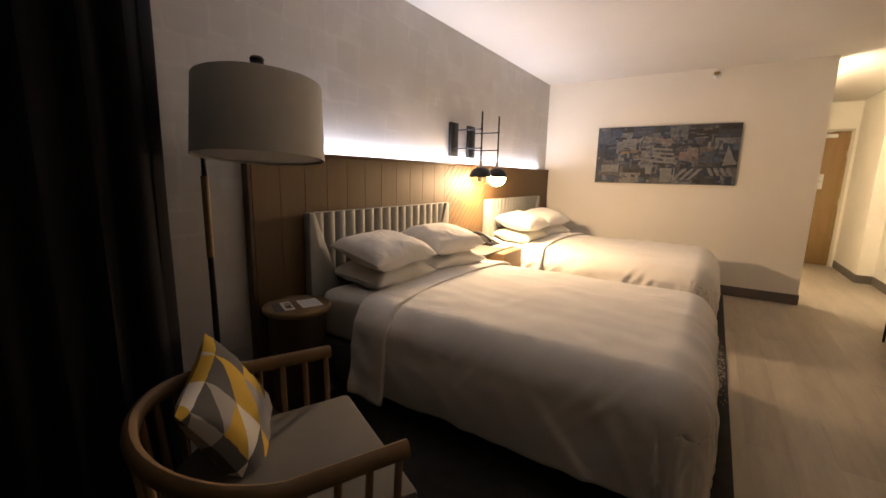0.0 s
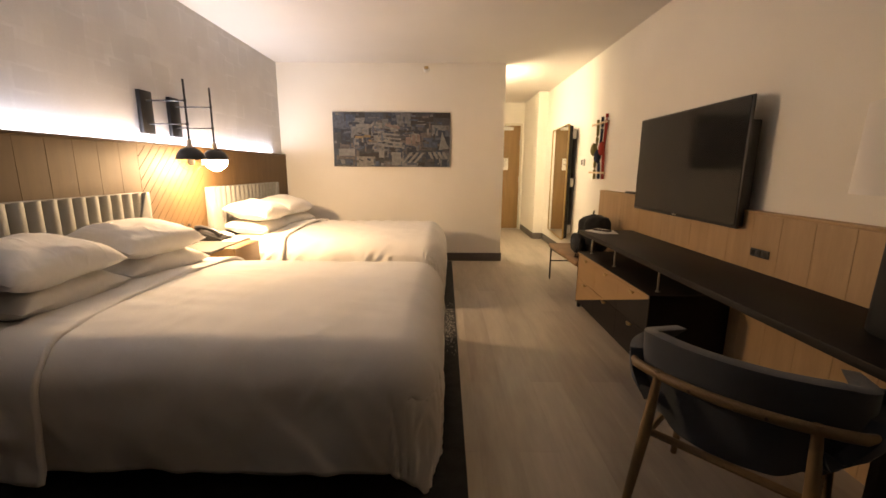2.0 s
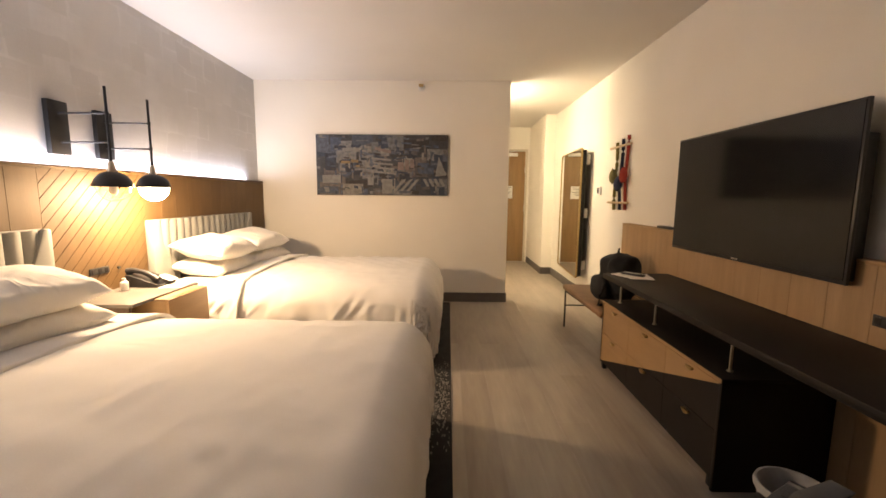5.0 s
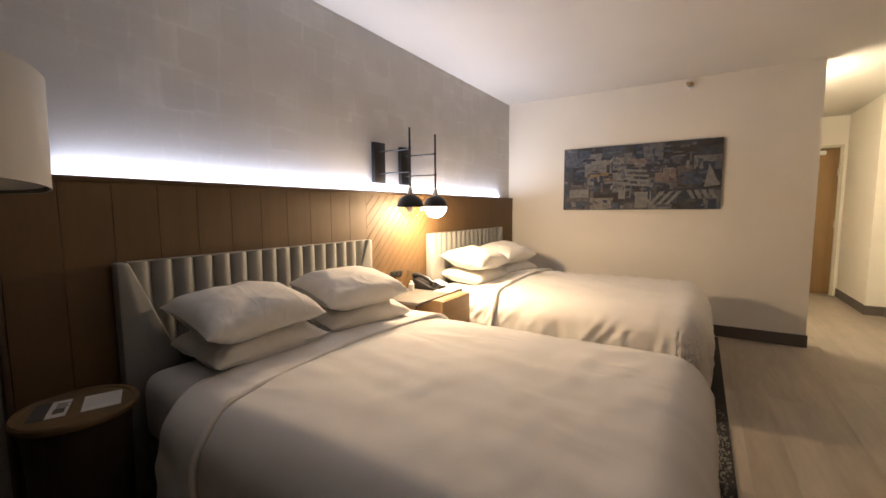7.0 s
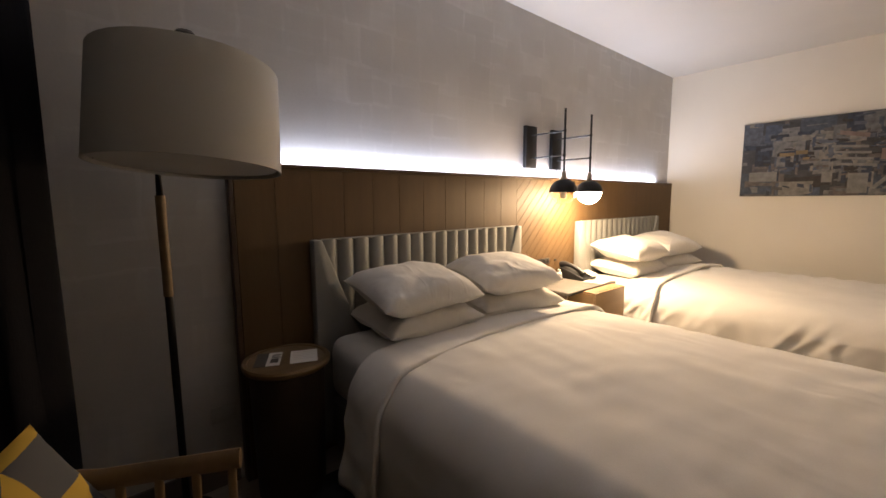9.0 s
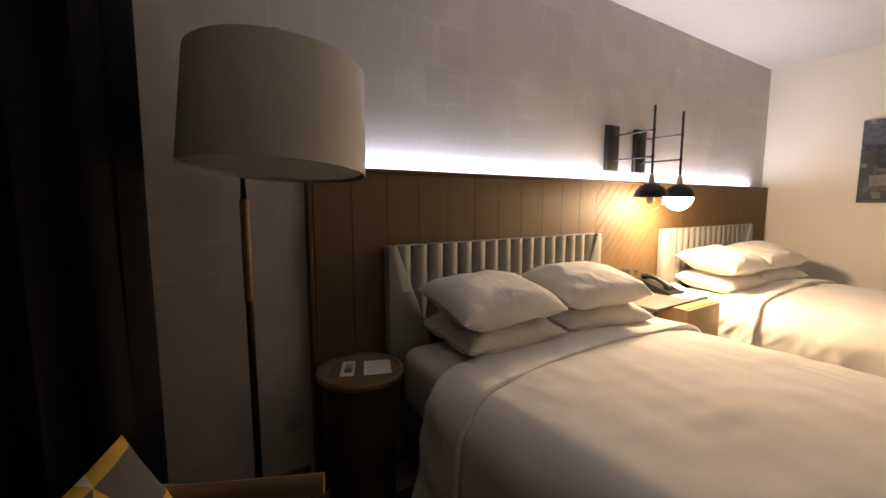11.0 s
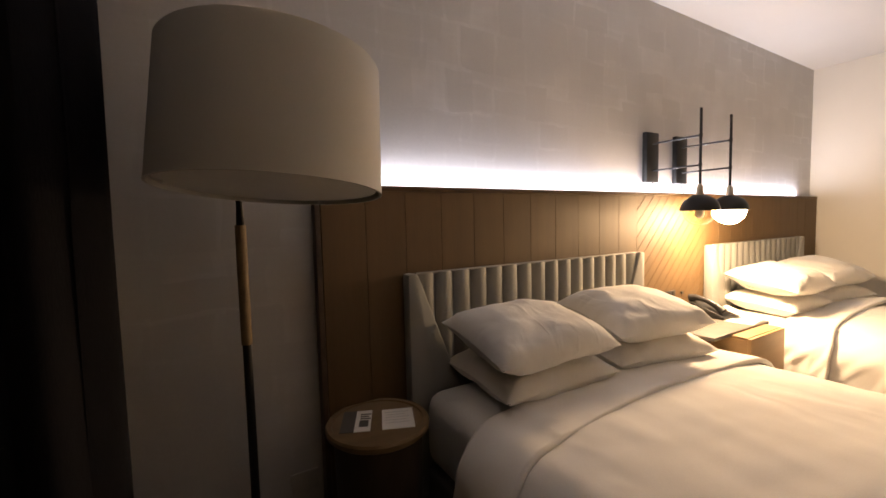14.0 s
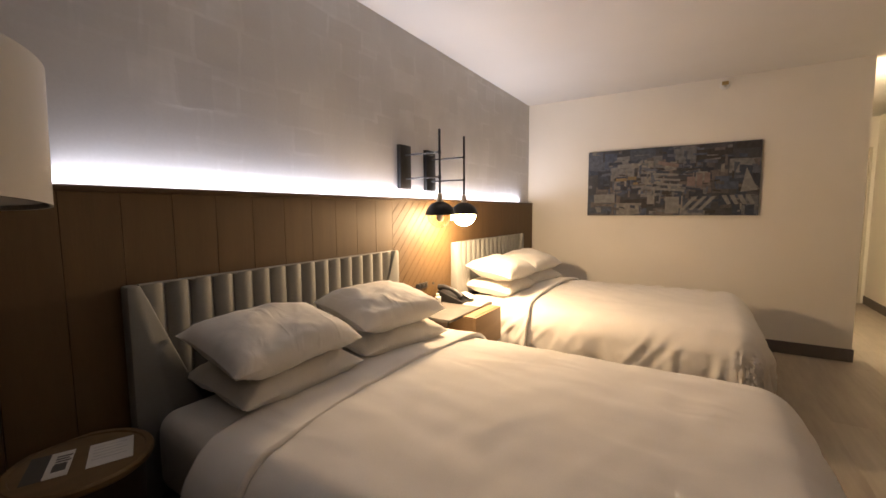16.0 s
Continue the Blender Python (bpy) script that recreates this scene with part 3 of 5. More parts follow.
# ---- rug ----
rug = thing("rug", (1.3, 2.7, 0), "charcoal carpet rug with pale flecks under the beds", "rug")
part("carpet_body", box(0.25, 2.3, 0.35, 5.42, 0.001, 0.011, 0.004), RUG, rug)
random.seed(4)
fleck = bmesh.new()
for i in range(900):
    x, y = random.uniform(1.98, 2.285), random.triangular(2.45, 3.75, 3.0)
    w, h = random.uniform(0.003, 0.009), random.uniform(0.006, 0.026)
    if x + w < 2.292:
        a = [fleck.verts.new(c) for c in ((x, y, 0.0122), (x + w, y + random.uniform(-0.004, 0.004), 0.0122), (x + w, y + h, 0.0122), (x + random.uniform(-0.004, 0.004), y + h, 0.0122))]
        fleck.faces.new(a)
part("flecks", fleck, RUG_PALE, rug, "pale woven flecks", kind="stuff", smooth=False)


# ---- beds ----
def cloth_at(x_start, x1, y0, y1, ztop, over, seed, r=0.15, messy=0.0, foot=True, lift=0.0):
    """Maps a flat cloth on a mattress: over the edges it rounds off and hangs in soft folds."""
    def at(u, v):
        sx = x_start + u * (x1 + (over if foot else 0.0) - x_start)
        sy = (y0 - over) + v * (y1 - y0 + 2 * over)
        if not foot:
            k = min(max((sy - y0) / (y1 - y0), 0), 1)
            sx -= 0.07 * (1 - (2 * k - 1) ** 2)
        bx, by = min(sx, x1 - r) if foot else sx, min(max(sy, y0 + r), y1 - r)
        dx, dy = sx - bx, sy - by
        d = math.hypot(dx, dy)
        z = ztop + lift
        crown = (1 - ((2 * (by - y0) / (y1 - y0)) - 1) ** 4)
        z += 0.022 * crown + 0.012 * noise.noise(Vector((bx * 2.3, by * 2.3, seed))) * crown
        z += 0.0045 * noise.noise(Vector((bx * 2.2 + by * 2, by * 8.0, seed + 3))) - 0.004 * abs(noise.noise(Vector((bx * 1.8, by * 6.0 + bx * 1.5, seed + 30)))) + 0.005 * noise.noise(Vector((bx * 11, by * 5 - bx * 4, seed + 7)))
        if messy > 1 and foot:
            # stitched pockets of the filling show on the far half
            far = min(1.0, max(0.0, (by - y0) / (y1 - y0) * 2 - 0.7))
            z += 0.007 * far * math.sin(bx * 2 * math.pi / 0.17) * math.cos(by * 2 * math.pi / 0.2)
        if d < 1e-6:
            return (bx, by, z)
        ex, ey = dx / d, dy / d
        dd = (abs(dx) ** 4 + abs(dy) ** 4) ** 0.25
        dd = d if dd < r * 1.6 else dd
        quarter = r * math.pi / 2
        if dd < quarter:
            a = dd / r
            out, drop = r * math.sin(a), r * (1 - math.cos(a))
        else:
            out, drop = r + (dd - quarter) * 0.02, r + (dd - quarter)
        hang = max(0.0, drop - r * 0.4) / over
        run = bx * 5.0 * abs(ey) + by * 5.0 * abs(ex) + math.atan2(ey, ex) * 1.6
        ripple = noise.noise(Vector((run * 0.55, drop * 1.3, seed)))
        crease = 1 - 2.2 * abs(noise.noise(Vector((run * 0.8 + drop * 1.5, drop * 0.8, seed + 4))))
        tight = 1 - 2.2 * abs(noise.noise(Vector((run * 2.0 - drop * 2.0, drop * 1.0, seed + 14))))
        ridge = 1 - 2 * abs(noise.noise(Vector((bx * 7 * abs(ey) + by * 7 * abs(ex) + drop * 5, drop * 2.5, seed + 50))))
        pucker = max(0.0, 1 - abs(dd - quarter * 0.8) / (r * 1.3))
        out += 0.006 * ridge * pucker
        # short slanting creases pulled over the rim, in loose groups
        groups = max(0.0, 0.5 + 1.6 * noise.noise(Vector((run * 0.35, 0.3, seed + 90))))
        short = max(0.0, 1 - 3.4 * abs(noise.noise(Vector((run * 1.5 + drop * 6, drop * 1.6, seed + 95)))))
        out += 0.013 * short * groups * max(0.0, 1 - abs(dd - quarter * 1.15) / (r * 1.5))
        lower = max(0.0, 1 - 3.0 * abs(noise.noise(Vector((run * 0.9 - drop * 3.5, drop * 1.2 + run * 0.2, seed + 99)))))
        out += 0.008 * lower * min(1.0, hang * 2.5)
        slant = 1 - 2.5 * abs(noise.noise(Vector((bx * 4 * abs(ey) + by * 4 * abs(ex) - drop * 4, drop * 3 + bx, seed + 70))))
        out += min(hang * 3, 1.0) * 0.006 * slant
        corner = math.exp(-((bx - x1) / 0.34) ** 2) if foot else 0.3
        along = bx * 5.0 * abs(ey) + by * 5.0 * abs(ex) + math.atan2(ey, ex) * 0.5
        pleat = 1 - 2.4 * abs(noise.noise(Vector((along * 2.2 + 1.2 * drop, drop * 0.7, seed + 60))))
        out += (hang * messy * 0.008 if messy < 1 else min(1.0, hang * 2.2) * 0.032) * pleat * (0.03 + 1.1 * corner)
        out += hang * ((0.028 - messy * 0.008) * (ripple + 0.3) + 0.009 * crease + 0.003 * tight) + 0.012 * math.sin(math.pi * min(hang, 1))
        if not foot:
            out += hang * 0.03 * noise.noise(Vector((sx * 9, drop * 9, seed + 80))) + 0.03 * hang ** 2
        drop += 0.07 * corner * hang * min(1.0, 2.5 * abs(ex * ey))
        drop *= 1 + 0.05 * noise.noise(Vector((bx * 2, by * 2, seed + 11)))
        return (bx + ex * out, by + ey * out, max(z - drop, 0.035 + 0.01 * ripple))
    return at


def bed(y0, y1, seed, label, dlabel, messy):
    xh, xf = 0.14, 2.13
    b = thing("bed", ((xh + xf) / 2, (y0 + y1) / 2, 0), label, "bed", "beds")
    part("bed_base", box(xh, xf - 0.03, y0 + 0.02, y1 - 0.02, 0.08, 0.32, 0.02, 3), BASE_CLOTH, b, "dark grey cloth-covered base")
    m = box(xh - 0.02, xf, y0 + 0.015, y1 - 0.015, 0.325, 0.585, 0.075, 6)
    for x in (0.42, 0.47, 0.52, 0.58, 0.64):
        bmesh.ops.bisect_plane(m, geom=m.verts[:] + m.edges[:] + m.faces[:], plane_co=(x, 0, 0), plane_no=(1, 0, 0))
    for v in m.verts:
        # the head end is not pressed down by the duvet
        if v.co.z > 0.45:
            v.co.z += 0.042 * max(0.0, min(1.0, (0.64 - v.co.x) / 0.22)) * min(1.0, (v.co.z - 0.45) / 0.1)
    part("mattress", m, SHEET, b, "mattress in a white fitted sheet")
    for x in (xh + 0.1, xf - 0.2):
        for y in (y0 + 0.12, y1 - 0.12):
            part("leg", lathe([(0.0, 0.0), (0.022, 0.0), (0.03, 0.07), (0.0, 0.07)], (x, y, 0.0115), 14), BLACK_PLASTIC, b)
    d = thing("duvet", ((xh + xf) / 2, (y0 + y1) / 2, 0.59), dlabel, "duvet", "duvets")
    cover = part("cover", grid_mesh(130, 150, cloth_at(0.66, xf + 0.025, y0 - 0.035, y1 + 0.035, 0.606, 0.405, seed, messy=messy)), LINEN, d)
    fold = part("folded_top", grid_mesh(26, 150, cloth_at(0.515, 0.745, y0 - 0.055, y1 + 0.055, 0.624, 0.43, seed + 20, messy=messy, foot=False)), LINEN, d, "turned-back white top edge")
    for o, t in ((cover, 0.018), (fold, 0.024)):
        s = o.modifiers.new("thick", "SOLIDIFY")
        s.thickness, s.offset = t, 0.0


def headboard(y0, y1, label):
    h = thing("headboard", (0.1, (y0 + y1) / 2, 0), label, "headboard", "headboards")
    top = 1.092
    part("back_panel", box(0.058, 0.08, y0 + 0.003, y1 - 0.003, 0.05, top - 0.012, 0.006), LEATHERETTE, h)
    for s in (0, 1):
        e = (lambda y: y) if s == 0 else (lambda y: y0 + y1 - y)
        poly = [(e(y0), 0.1), (e(y0), top), (e(y0 + 0.045), top), (e(y0 + 0.235), 0.6), (e(y0 + 0.235), 0.1)]
        if s:
            poly = poly[::-1]
        part("wing", prism(poly, "x", 0.058, 0.118, 0.012), LEATHERETTE, h, "smooth slanting side wing")
    n = 16
    w = (y1 - y0 - 0.09) / n
    for i in range(n):
        a = y0 + 0.045 + i * w
        c = a + w / 2
        prof = [(0.078, a + 0.0015), (0.078, a + w - 0.0015)]
        prof += [(0.085 + 0.025 * math.sin(math.pi * k / 8) ** 0.8, a + w - 0.0015 - (w - 0.003) * k / 8) for k in range(9)]
        bm = prism(prof, "z", 0.35, top - 0.002)
        for v in bm.verts:
            if v.co.z > 1.0:
                v.co.x -= 0.01 * max(0, (v.co.x - 0.095) / 0.02)
        part("channel", bm, LEATHERETTE, h)
    part("piping", tube([(0.092, y0 + 0.045, top - 0.003), (0.092, y1 - 0.045, top - 0.003)], 0.006), LEATHERETTE, h)


def pillow_mesh(length, width, height, seed, uv_name=None, n=36, wrinkle=1.0):
    """A soft stuffed square with drawn-in sides and pinched corners, lying flat about the origin."""
    bm = None
    for side in (1, -1):
        def at(u, v):
            a, b = 2 * u - 1, 2 * v - 1
            k = ((1 - abs(a) ** 2.8) * (1 - abs(b) ** 2.8))
            z = side * height / 2 * max(k, 0.0) ** 0.5
            x = a * length / 2 * (1 - 0.07 * (1 - b * b) * a * a)
            y = b * width / 2 * (1 - 0.07 * (1 - a * a) * b * b)
            edge = min(1.0, max(k, 0.0) * 6)
            w = noise.noise(Vector((a * 2.1, b * 2.1, seed))) * 0.012 + noise.noise(Vector((a * 5 + b * 3, b * 5, seed + 2))) * 0.003
            w += abs(noise.noise(Vector((a * 3 - b * 4, b * 3, seed + 6)))) * 0.012 * (abs(a) ** 2 + 0.2)
            rim = max(0.0, 1 - abs(k - 0.3) / 0.4)
            w += rim * 0.005 * (1 - 2.6 * abs(noise.noise(Vector((a * 6, b * 6, seed + 12)))))
            return (x, y, z + w * edge * wrinkle + 0.012 * noise.noise(Vector((a * 1.2, b * 1.2, seed + 8))))
        bm = merge(bm, grid_mesh(n, n, at, uv_name))
    bmesh.ops.remove_doubles(bm, verts=bm.verts, dist=0.0006)
    bmesh.ops.recalc_face_normals(bm, faces=bm.faces)
    return bm


def pillow(x, y, z, tilt, yaw, seed, label, length=0.43, width=0.56, height=0.17, roll=0):
    ob = part("pillow", pillow_mesh(length, width, height, seed), PILLOWCASE)
    ob.matrix_basis = pose(x, y, z, roll, tilt, yaw)
    return tagged(ob, label, "pillow", "bed pillows")


BED1, BED2 = (1.275, 2.765), (3.555, 5.045)
bed(*BED1, 1.0, "double bed with white mattress beside the round side table", "smooth white duvet with a turned-back top hanging over the bed", 0.4)
bed(*BED2, 31.0, "double bed with a white mattress by the far wall", "creased white duvet gathered at one lower corner", 1.2)
headboard(1.25, 2.774, "pale grey channelled headboard with slanted wings")
headboard(3.53, 5.06, "pale grey channelled headboard beside the far wall")
for k, (y0, y1) in enumerate((BED1, BED2)):
    for j, (xb, yb, wb, xt, yt, wt) in enumerate(((0.315, 0.42, -2, 0.345, 0.385, -3), (0.35, 1.06, -12, 0.36, 1.03, -9))):
        s = 40 + 10 * k + 3 * j
        pillow(xb, y0 + yb, 0.697, 4, wb, s, "plump white pillow under another on the bed", height=0.165)
        pillow(xt, y0 + yt, 0.848, 10, wt, s + 1, "plump white pillow on top of another, leaning back", height=0.185)


# ---- table, phone and wall lamps between the beds ----
def nightstand():
    n = thing("nightstand", (0.3, 3.2, 0), "nightstand with a grey top and light oak drawer box", "nightstand")
    part("top", box(0.058, 0.47, 2.83, 3.46, 0.635, 0.655, 0.003), GREY_TOP, n, "thin grey stone-look top")
    part("drawer_box", box(0.1, 0.548, 3.0, 3.4, 0.4, 0.632, 0.004), OAK_Y, n)
    part("drawer_front", box(0.549, 0.568, 2.996, 3.404, 0.4, 0.642, 0.003), OAK_Y, n)
    part("top_strip", box(0.474, 0.5485, 3.0, 3.4, 0.633, 0.645, 0.002), OAK_Y, n)
    part("side_panel", box(0.07, 0.44, 2.845, 2.865, 0.0115, 0.634, 0.003), DARK_WOOD, n)
    part("shelf", box(0.07, 0.44, 2.866, 3.4, 0.36, 0.38, 0.002), DARK_WOOD, n)
    part("back_panel", box(0.06, 0.0695, 2.85, 3.4, 0.05, 0.634), DARK_WOOD, n)
    part("side_panel", box(0.07, 0.5, 3.38, 3.4, 0.0115, 0.399, 0.003), DARK_WOOD, n)


nightstand()


def telephone():
    p = thing("telephone", (0.2, 3.35, 0.655), "black desk telephone with its handset on the cradle", "telephone")
    bm = prism([(0.1, 0.0), (0.32, 0.0), (0.32, 0.02), (0.12, 0.085), (0.1, 0.08)], "y", 3.255, 3.445, 0.006)
    bmesh.ops.translate(bm, verts=bm.verts, vec=(0, 0, 0.656))
    part("body", bm, BLACK_PLASTIC, p)
    part("keypad", box(0.19, 0.29, 3.34, 3.43, 0, 0.003, 0.001, turn=pose(0.075, 0, 0.776, 0, 18, 0)), WHITE_PLASTIC, p, "pale faceplate with keys")
    part("handset", tube([(0.1, 3.29, 0.758), (0.14, 3.29, 0.768), (0.2, 3.29, 0.758), (0.26, 3.29, 0.733), (0.3, 3.29, 0.703)], [0.026, 0.02, 0.016, 0.02, 0.026], 12), BLACK_PLASTIC, p)


telephone()
cup = thing("bottle", (0.16, 3.175, 0.655), "small white plastic bottle beside the telephone", "bottle")
part("body", lathe([(0, 0.001), (0.021, 0.001), (0.023, 0.01), (0.023, 0.055), (0.012, 0.065), (0, 0.065)], (0.16, 3.175, 0.655), 20), WHITE_PLASTIC, cup)
part("cap", lathe([(0, 0.0655), (0.012, 0.0655), (0.012, 0.082), (0, 0.083)], (0.16, 3.175, 0.655), 16), WHITE_PLASTIC, cup)
tagged(part("note_card", box(-0.07, 0.07, -0.1, 0.1, 0, 0.0015), PAPER, smooth=False), "white note card on the nightstand", "card").matrix_basis = pose(0.38, 3.36, 0.656, 0, 0, 8)


def pendant(y_plate, y_rod, glass, label):
    x = 0.31
    p = thing("wall_lamp", (0.05, y_plate, 1.7), label, "wall lamp", "pair of bedside wall lamps")
    part("wall_plate", box(0.002, 0.032, y_plate - 0.062, y_plate + 0.062, 1.505, 1.807, 0.003), BLACK_METAL, p)
    for z in (1.738, 1.575):
        part("arm", tube([(0.032, y_plate, z), (x, y_rod, z)], 0.0055, 8), BLACK_METAL, p)
        part("joint", lathe([(0, -0.011), (0.01, -0.011), (0.01, 0.011), (0, 0.011)], (x, y_rod, z), 12), BLACK_METAL, p)
    part("rod", tube([(x, y_rod, 1.44), (x, y_rod, 1.887)], 0.0075, 10), BLACK_METAL, p)
    part("socket", lathe([(0, 0.0), (0.021, 0.0), (0.023, 0.012), (0.02, 0.03), (0.017, 0.05), (0.011, 0.066), (0, 0.07)], (x, y_rod, 1.402), 20), PALE_BRASS, p, "pale brass socket")
    r, zc = 0.096, 1.322
    dome = [(r + 0.004, 0.0), (r + 0.004, 0.006)] + [((r + 0.001) * math.cos(a), 0.006 + (r - 0.012) * math.sin(a)) for a in [math.pi / 2 * k / 10 for k in range(1, 10)]] + [(0.0, r - 0.006)]
    inner = [(0.0, r - 0.012)] + [((r - 0.004) * math.cos(a), 0.004 + (r - 0.018) * math.sin(a)) for a in [math.pi / 2 * k / 10 for k in range(9, 0, -1)]] + [(r - 0.003, 0.0)]
    part("dome", lathe(dome + inner, (x, y_rod, zc), 40, close=True), BLACK_METAL, p, "black metal half-dome shade")
    g = 0.084
    globe = [(g * math.cos(a), g * math.sin(a)) for a in [math.pi / 2 * (k / 8 - 1) for k in range(0, 9)]]
    globe[0] = (0.0, -g)
    if glass is CLEAR_GLASS:
        # an unlit lamp: a thin clear shell round a small bulb
        shell = globe + [(r0 * 0.965, z0 * 0.965 if z0 < -0.001 else 0.0) for r0, z0 in globe[::-1]]
        shell[-1] = (0.0, -g * 0.965)
        bowl = part("globe", lathe(shell, (x, y_rod, zc), 40), glass, p, "clear glass half globe")
        bowl.visible_shadow = False
        part("bulb", lathe([(0.0, -0.045), (0.016, -0.04), (0.024, -0.022), (0.022, -0.002), (0.013, 0.02), (0.012, 0.06), (0.0, 0.06)], (x, y_rod, zc), 20), WHITE_PLASTIC, p, "small unlit bulb")
    else:
        part("globe", lathe(globe + [(g * 0.9, 0.012), (0.0, 0.014)], (x, y_rod, zc), 28), glass, p, "glowing glass half globe")
    part("cable", tube([(0.012, y_plate + 0.03, 1.505), (0.014, y_plate + 0.032, 1.48), (0.03, y_plate + 0.04, 1.43)], 0.003, 6), BLACK_PLASTIC, p)


pendant(2.975, 2.976, CLEAR_GLASS, "black wall lamp with an unlit clear globe under a dome")
pendant(3.295, 3.31, GLOBE_LIT, "black wall lamp with a bright opal globe under a dome")


def outlet(name, lo, hi, mat, label, axis, sockets):
    o = thing(name, ((lo[0] + hi[0]) / 2, (lo[1] + hi[1]) / 2, (lo[2] + hi[2]) / 2), label, "power outlet")
    part("plate", box(lo[0], hi[0], lo[1], hi[1], lo[2], hi[2], 0.002), mat, o)
    for i in range(sockets):
        c = lo[1] + (hi[1] - lo[1]) * (i + 0.5) / sockets
        zc = (lo[2] + hi[2]) / 2
        xa, xb = (hi[0] - 0.001, hi[0] + 0.002) if axis > 0 else (lo[0] - 0.002, lo[0] + 0.001)
        part("socket", box(xa, xb, c - 0.012, c + 0.012, zc - 0.014, zc + 0.014, 0.0008, 1), BLACK_METAL if mat is BLACK_PLASTIC else mat, o)


outlet("power_outlet", (0.0565, 3.04, 0.775), (0.064, 3.185, 0.818), BLACK_PLASTIC, "dark outlet strip on the oak panelling", 1, 3)
outlet("power_outlet", (0.0, 0.8, 0.3), (0.007, 0.9, 0.375), PLATE, "pale wall outlet near the floor lamp", 1, 2)
outlet("power_outlet", (XR - 0.075, 2.02, 0.8), (XR - 0.0665, 2.15, 0.845), BLACK_PLASTIC, "dark outlet strip above the desk", -1, 3)
sw = thing("wall_switch", (0.057, 3.265, 0.792), "small dark round reading-light switch", "switch")
part("button", tube([(0.0565, 3.265, 0.792), (0.066, 3.265, 0.792)], 0.01, 16), BLACK_PLASTIC, sw)


# ---- round table by the first bed ----
def drum_table():
    c = (0.217, 1.066, 0.0115)
    t = thing("side_table", c, "round drum side table with a light oak top", "side table")
    part("tabletop", lathe([(0, 0.562), (0.17, 0.562), (0.179, 0.57), (0.181, 0.585), (0.176, 0.593), (0.16, 0.593), (0.157, 0.588), (0, 0.588)], c, 64), TABLE_OAK, t, "light oak top with a raised rim")
    part("drum", lathe([(0, 0.0), (0.135, 0.0), (0.14, 0.008), (0.155, 0.55), (0.152, 0.561), (0, 0.561)], c, 64), DRUM_WOOD, t, "dark wood drum body")


drum_table()
leaf = thing("leaflet", (0.13, 1.0, 0.6), "folded leaflet with a dark photo half", "leaflet")
leaf_pose = pose(0.181, 1.0, 0.6, 0, 0, -24)
part("white_half", box(-0.077, 0.077, -0.004, 0.051, 0, 0.0015, turn=leaf_pose), PAPER, leaf, smooth=False)
part("photo_half", box(-0.077, 0.077, -0.051, -0.0045, 0, 0.0015, turn=leaf_pose), INK, leaf, "dark printed photo", smooth=False)
block = box(0.005, 0.045, 0.01, 0.042, 0.0016, 0.0021, turn=leaf_pose)
for i in range(4):
    box(-0.05 + 0.016 * i, -0.042 + 0.016 * i, 0.012, 0.048 - 0.006 * (i % 2), 0.0016, 0.0021, turn=leaf_pose, bm=block)
part("printed_bars", block, INK, leaf, smooth=False)
card = thing("card", (0.24, 1.12, 0.6), "white printed card on the round table", "card")
card_pose = pose(0.24, 1.132, 0.6, 0, 0, -22)
part("sheet", box(-0.074, 0.074, -0.056, 0.056, 0, 0.0015, turn=card_pose), PAPER, card, smooth=False)
rules = bmesh.new()
for i in range(5):
    box(-0.05 + 0.02 * i, -0.048 + 0.02 * i, -0.045, 0.04 - 0.012 * (i % 2), 0.0016, 0.0019, turn=card_pose, bm=rules)
part("printed_lines", rules, PLATE, card, smooth=False)


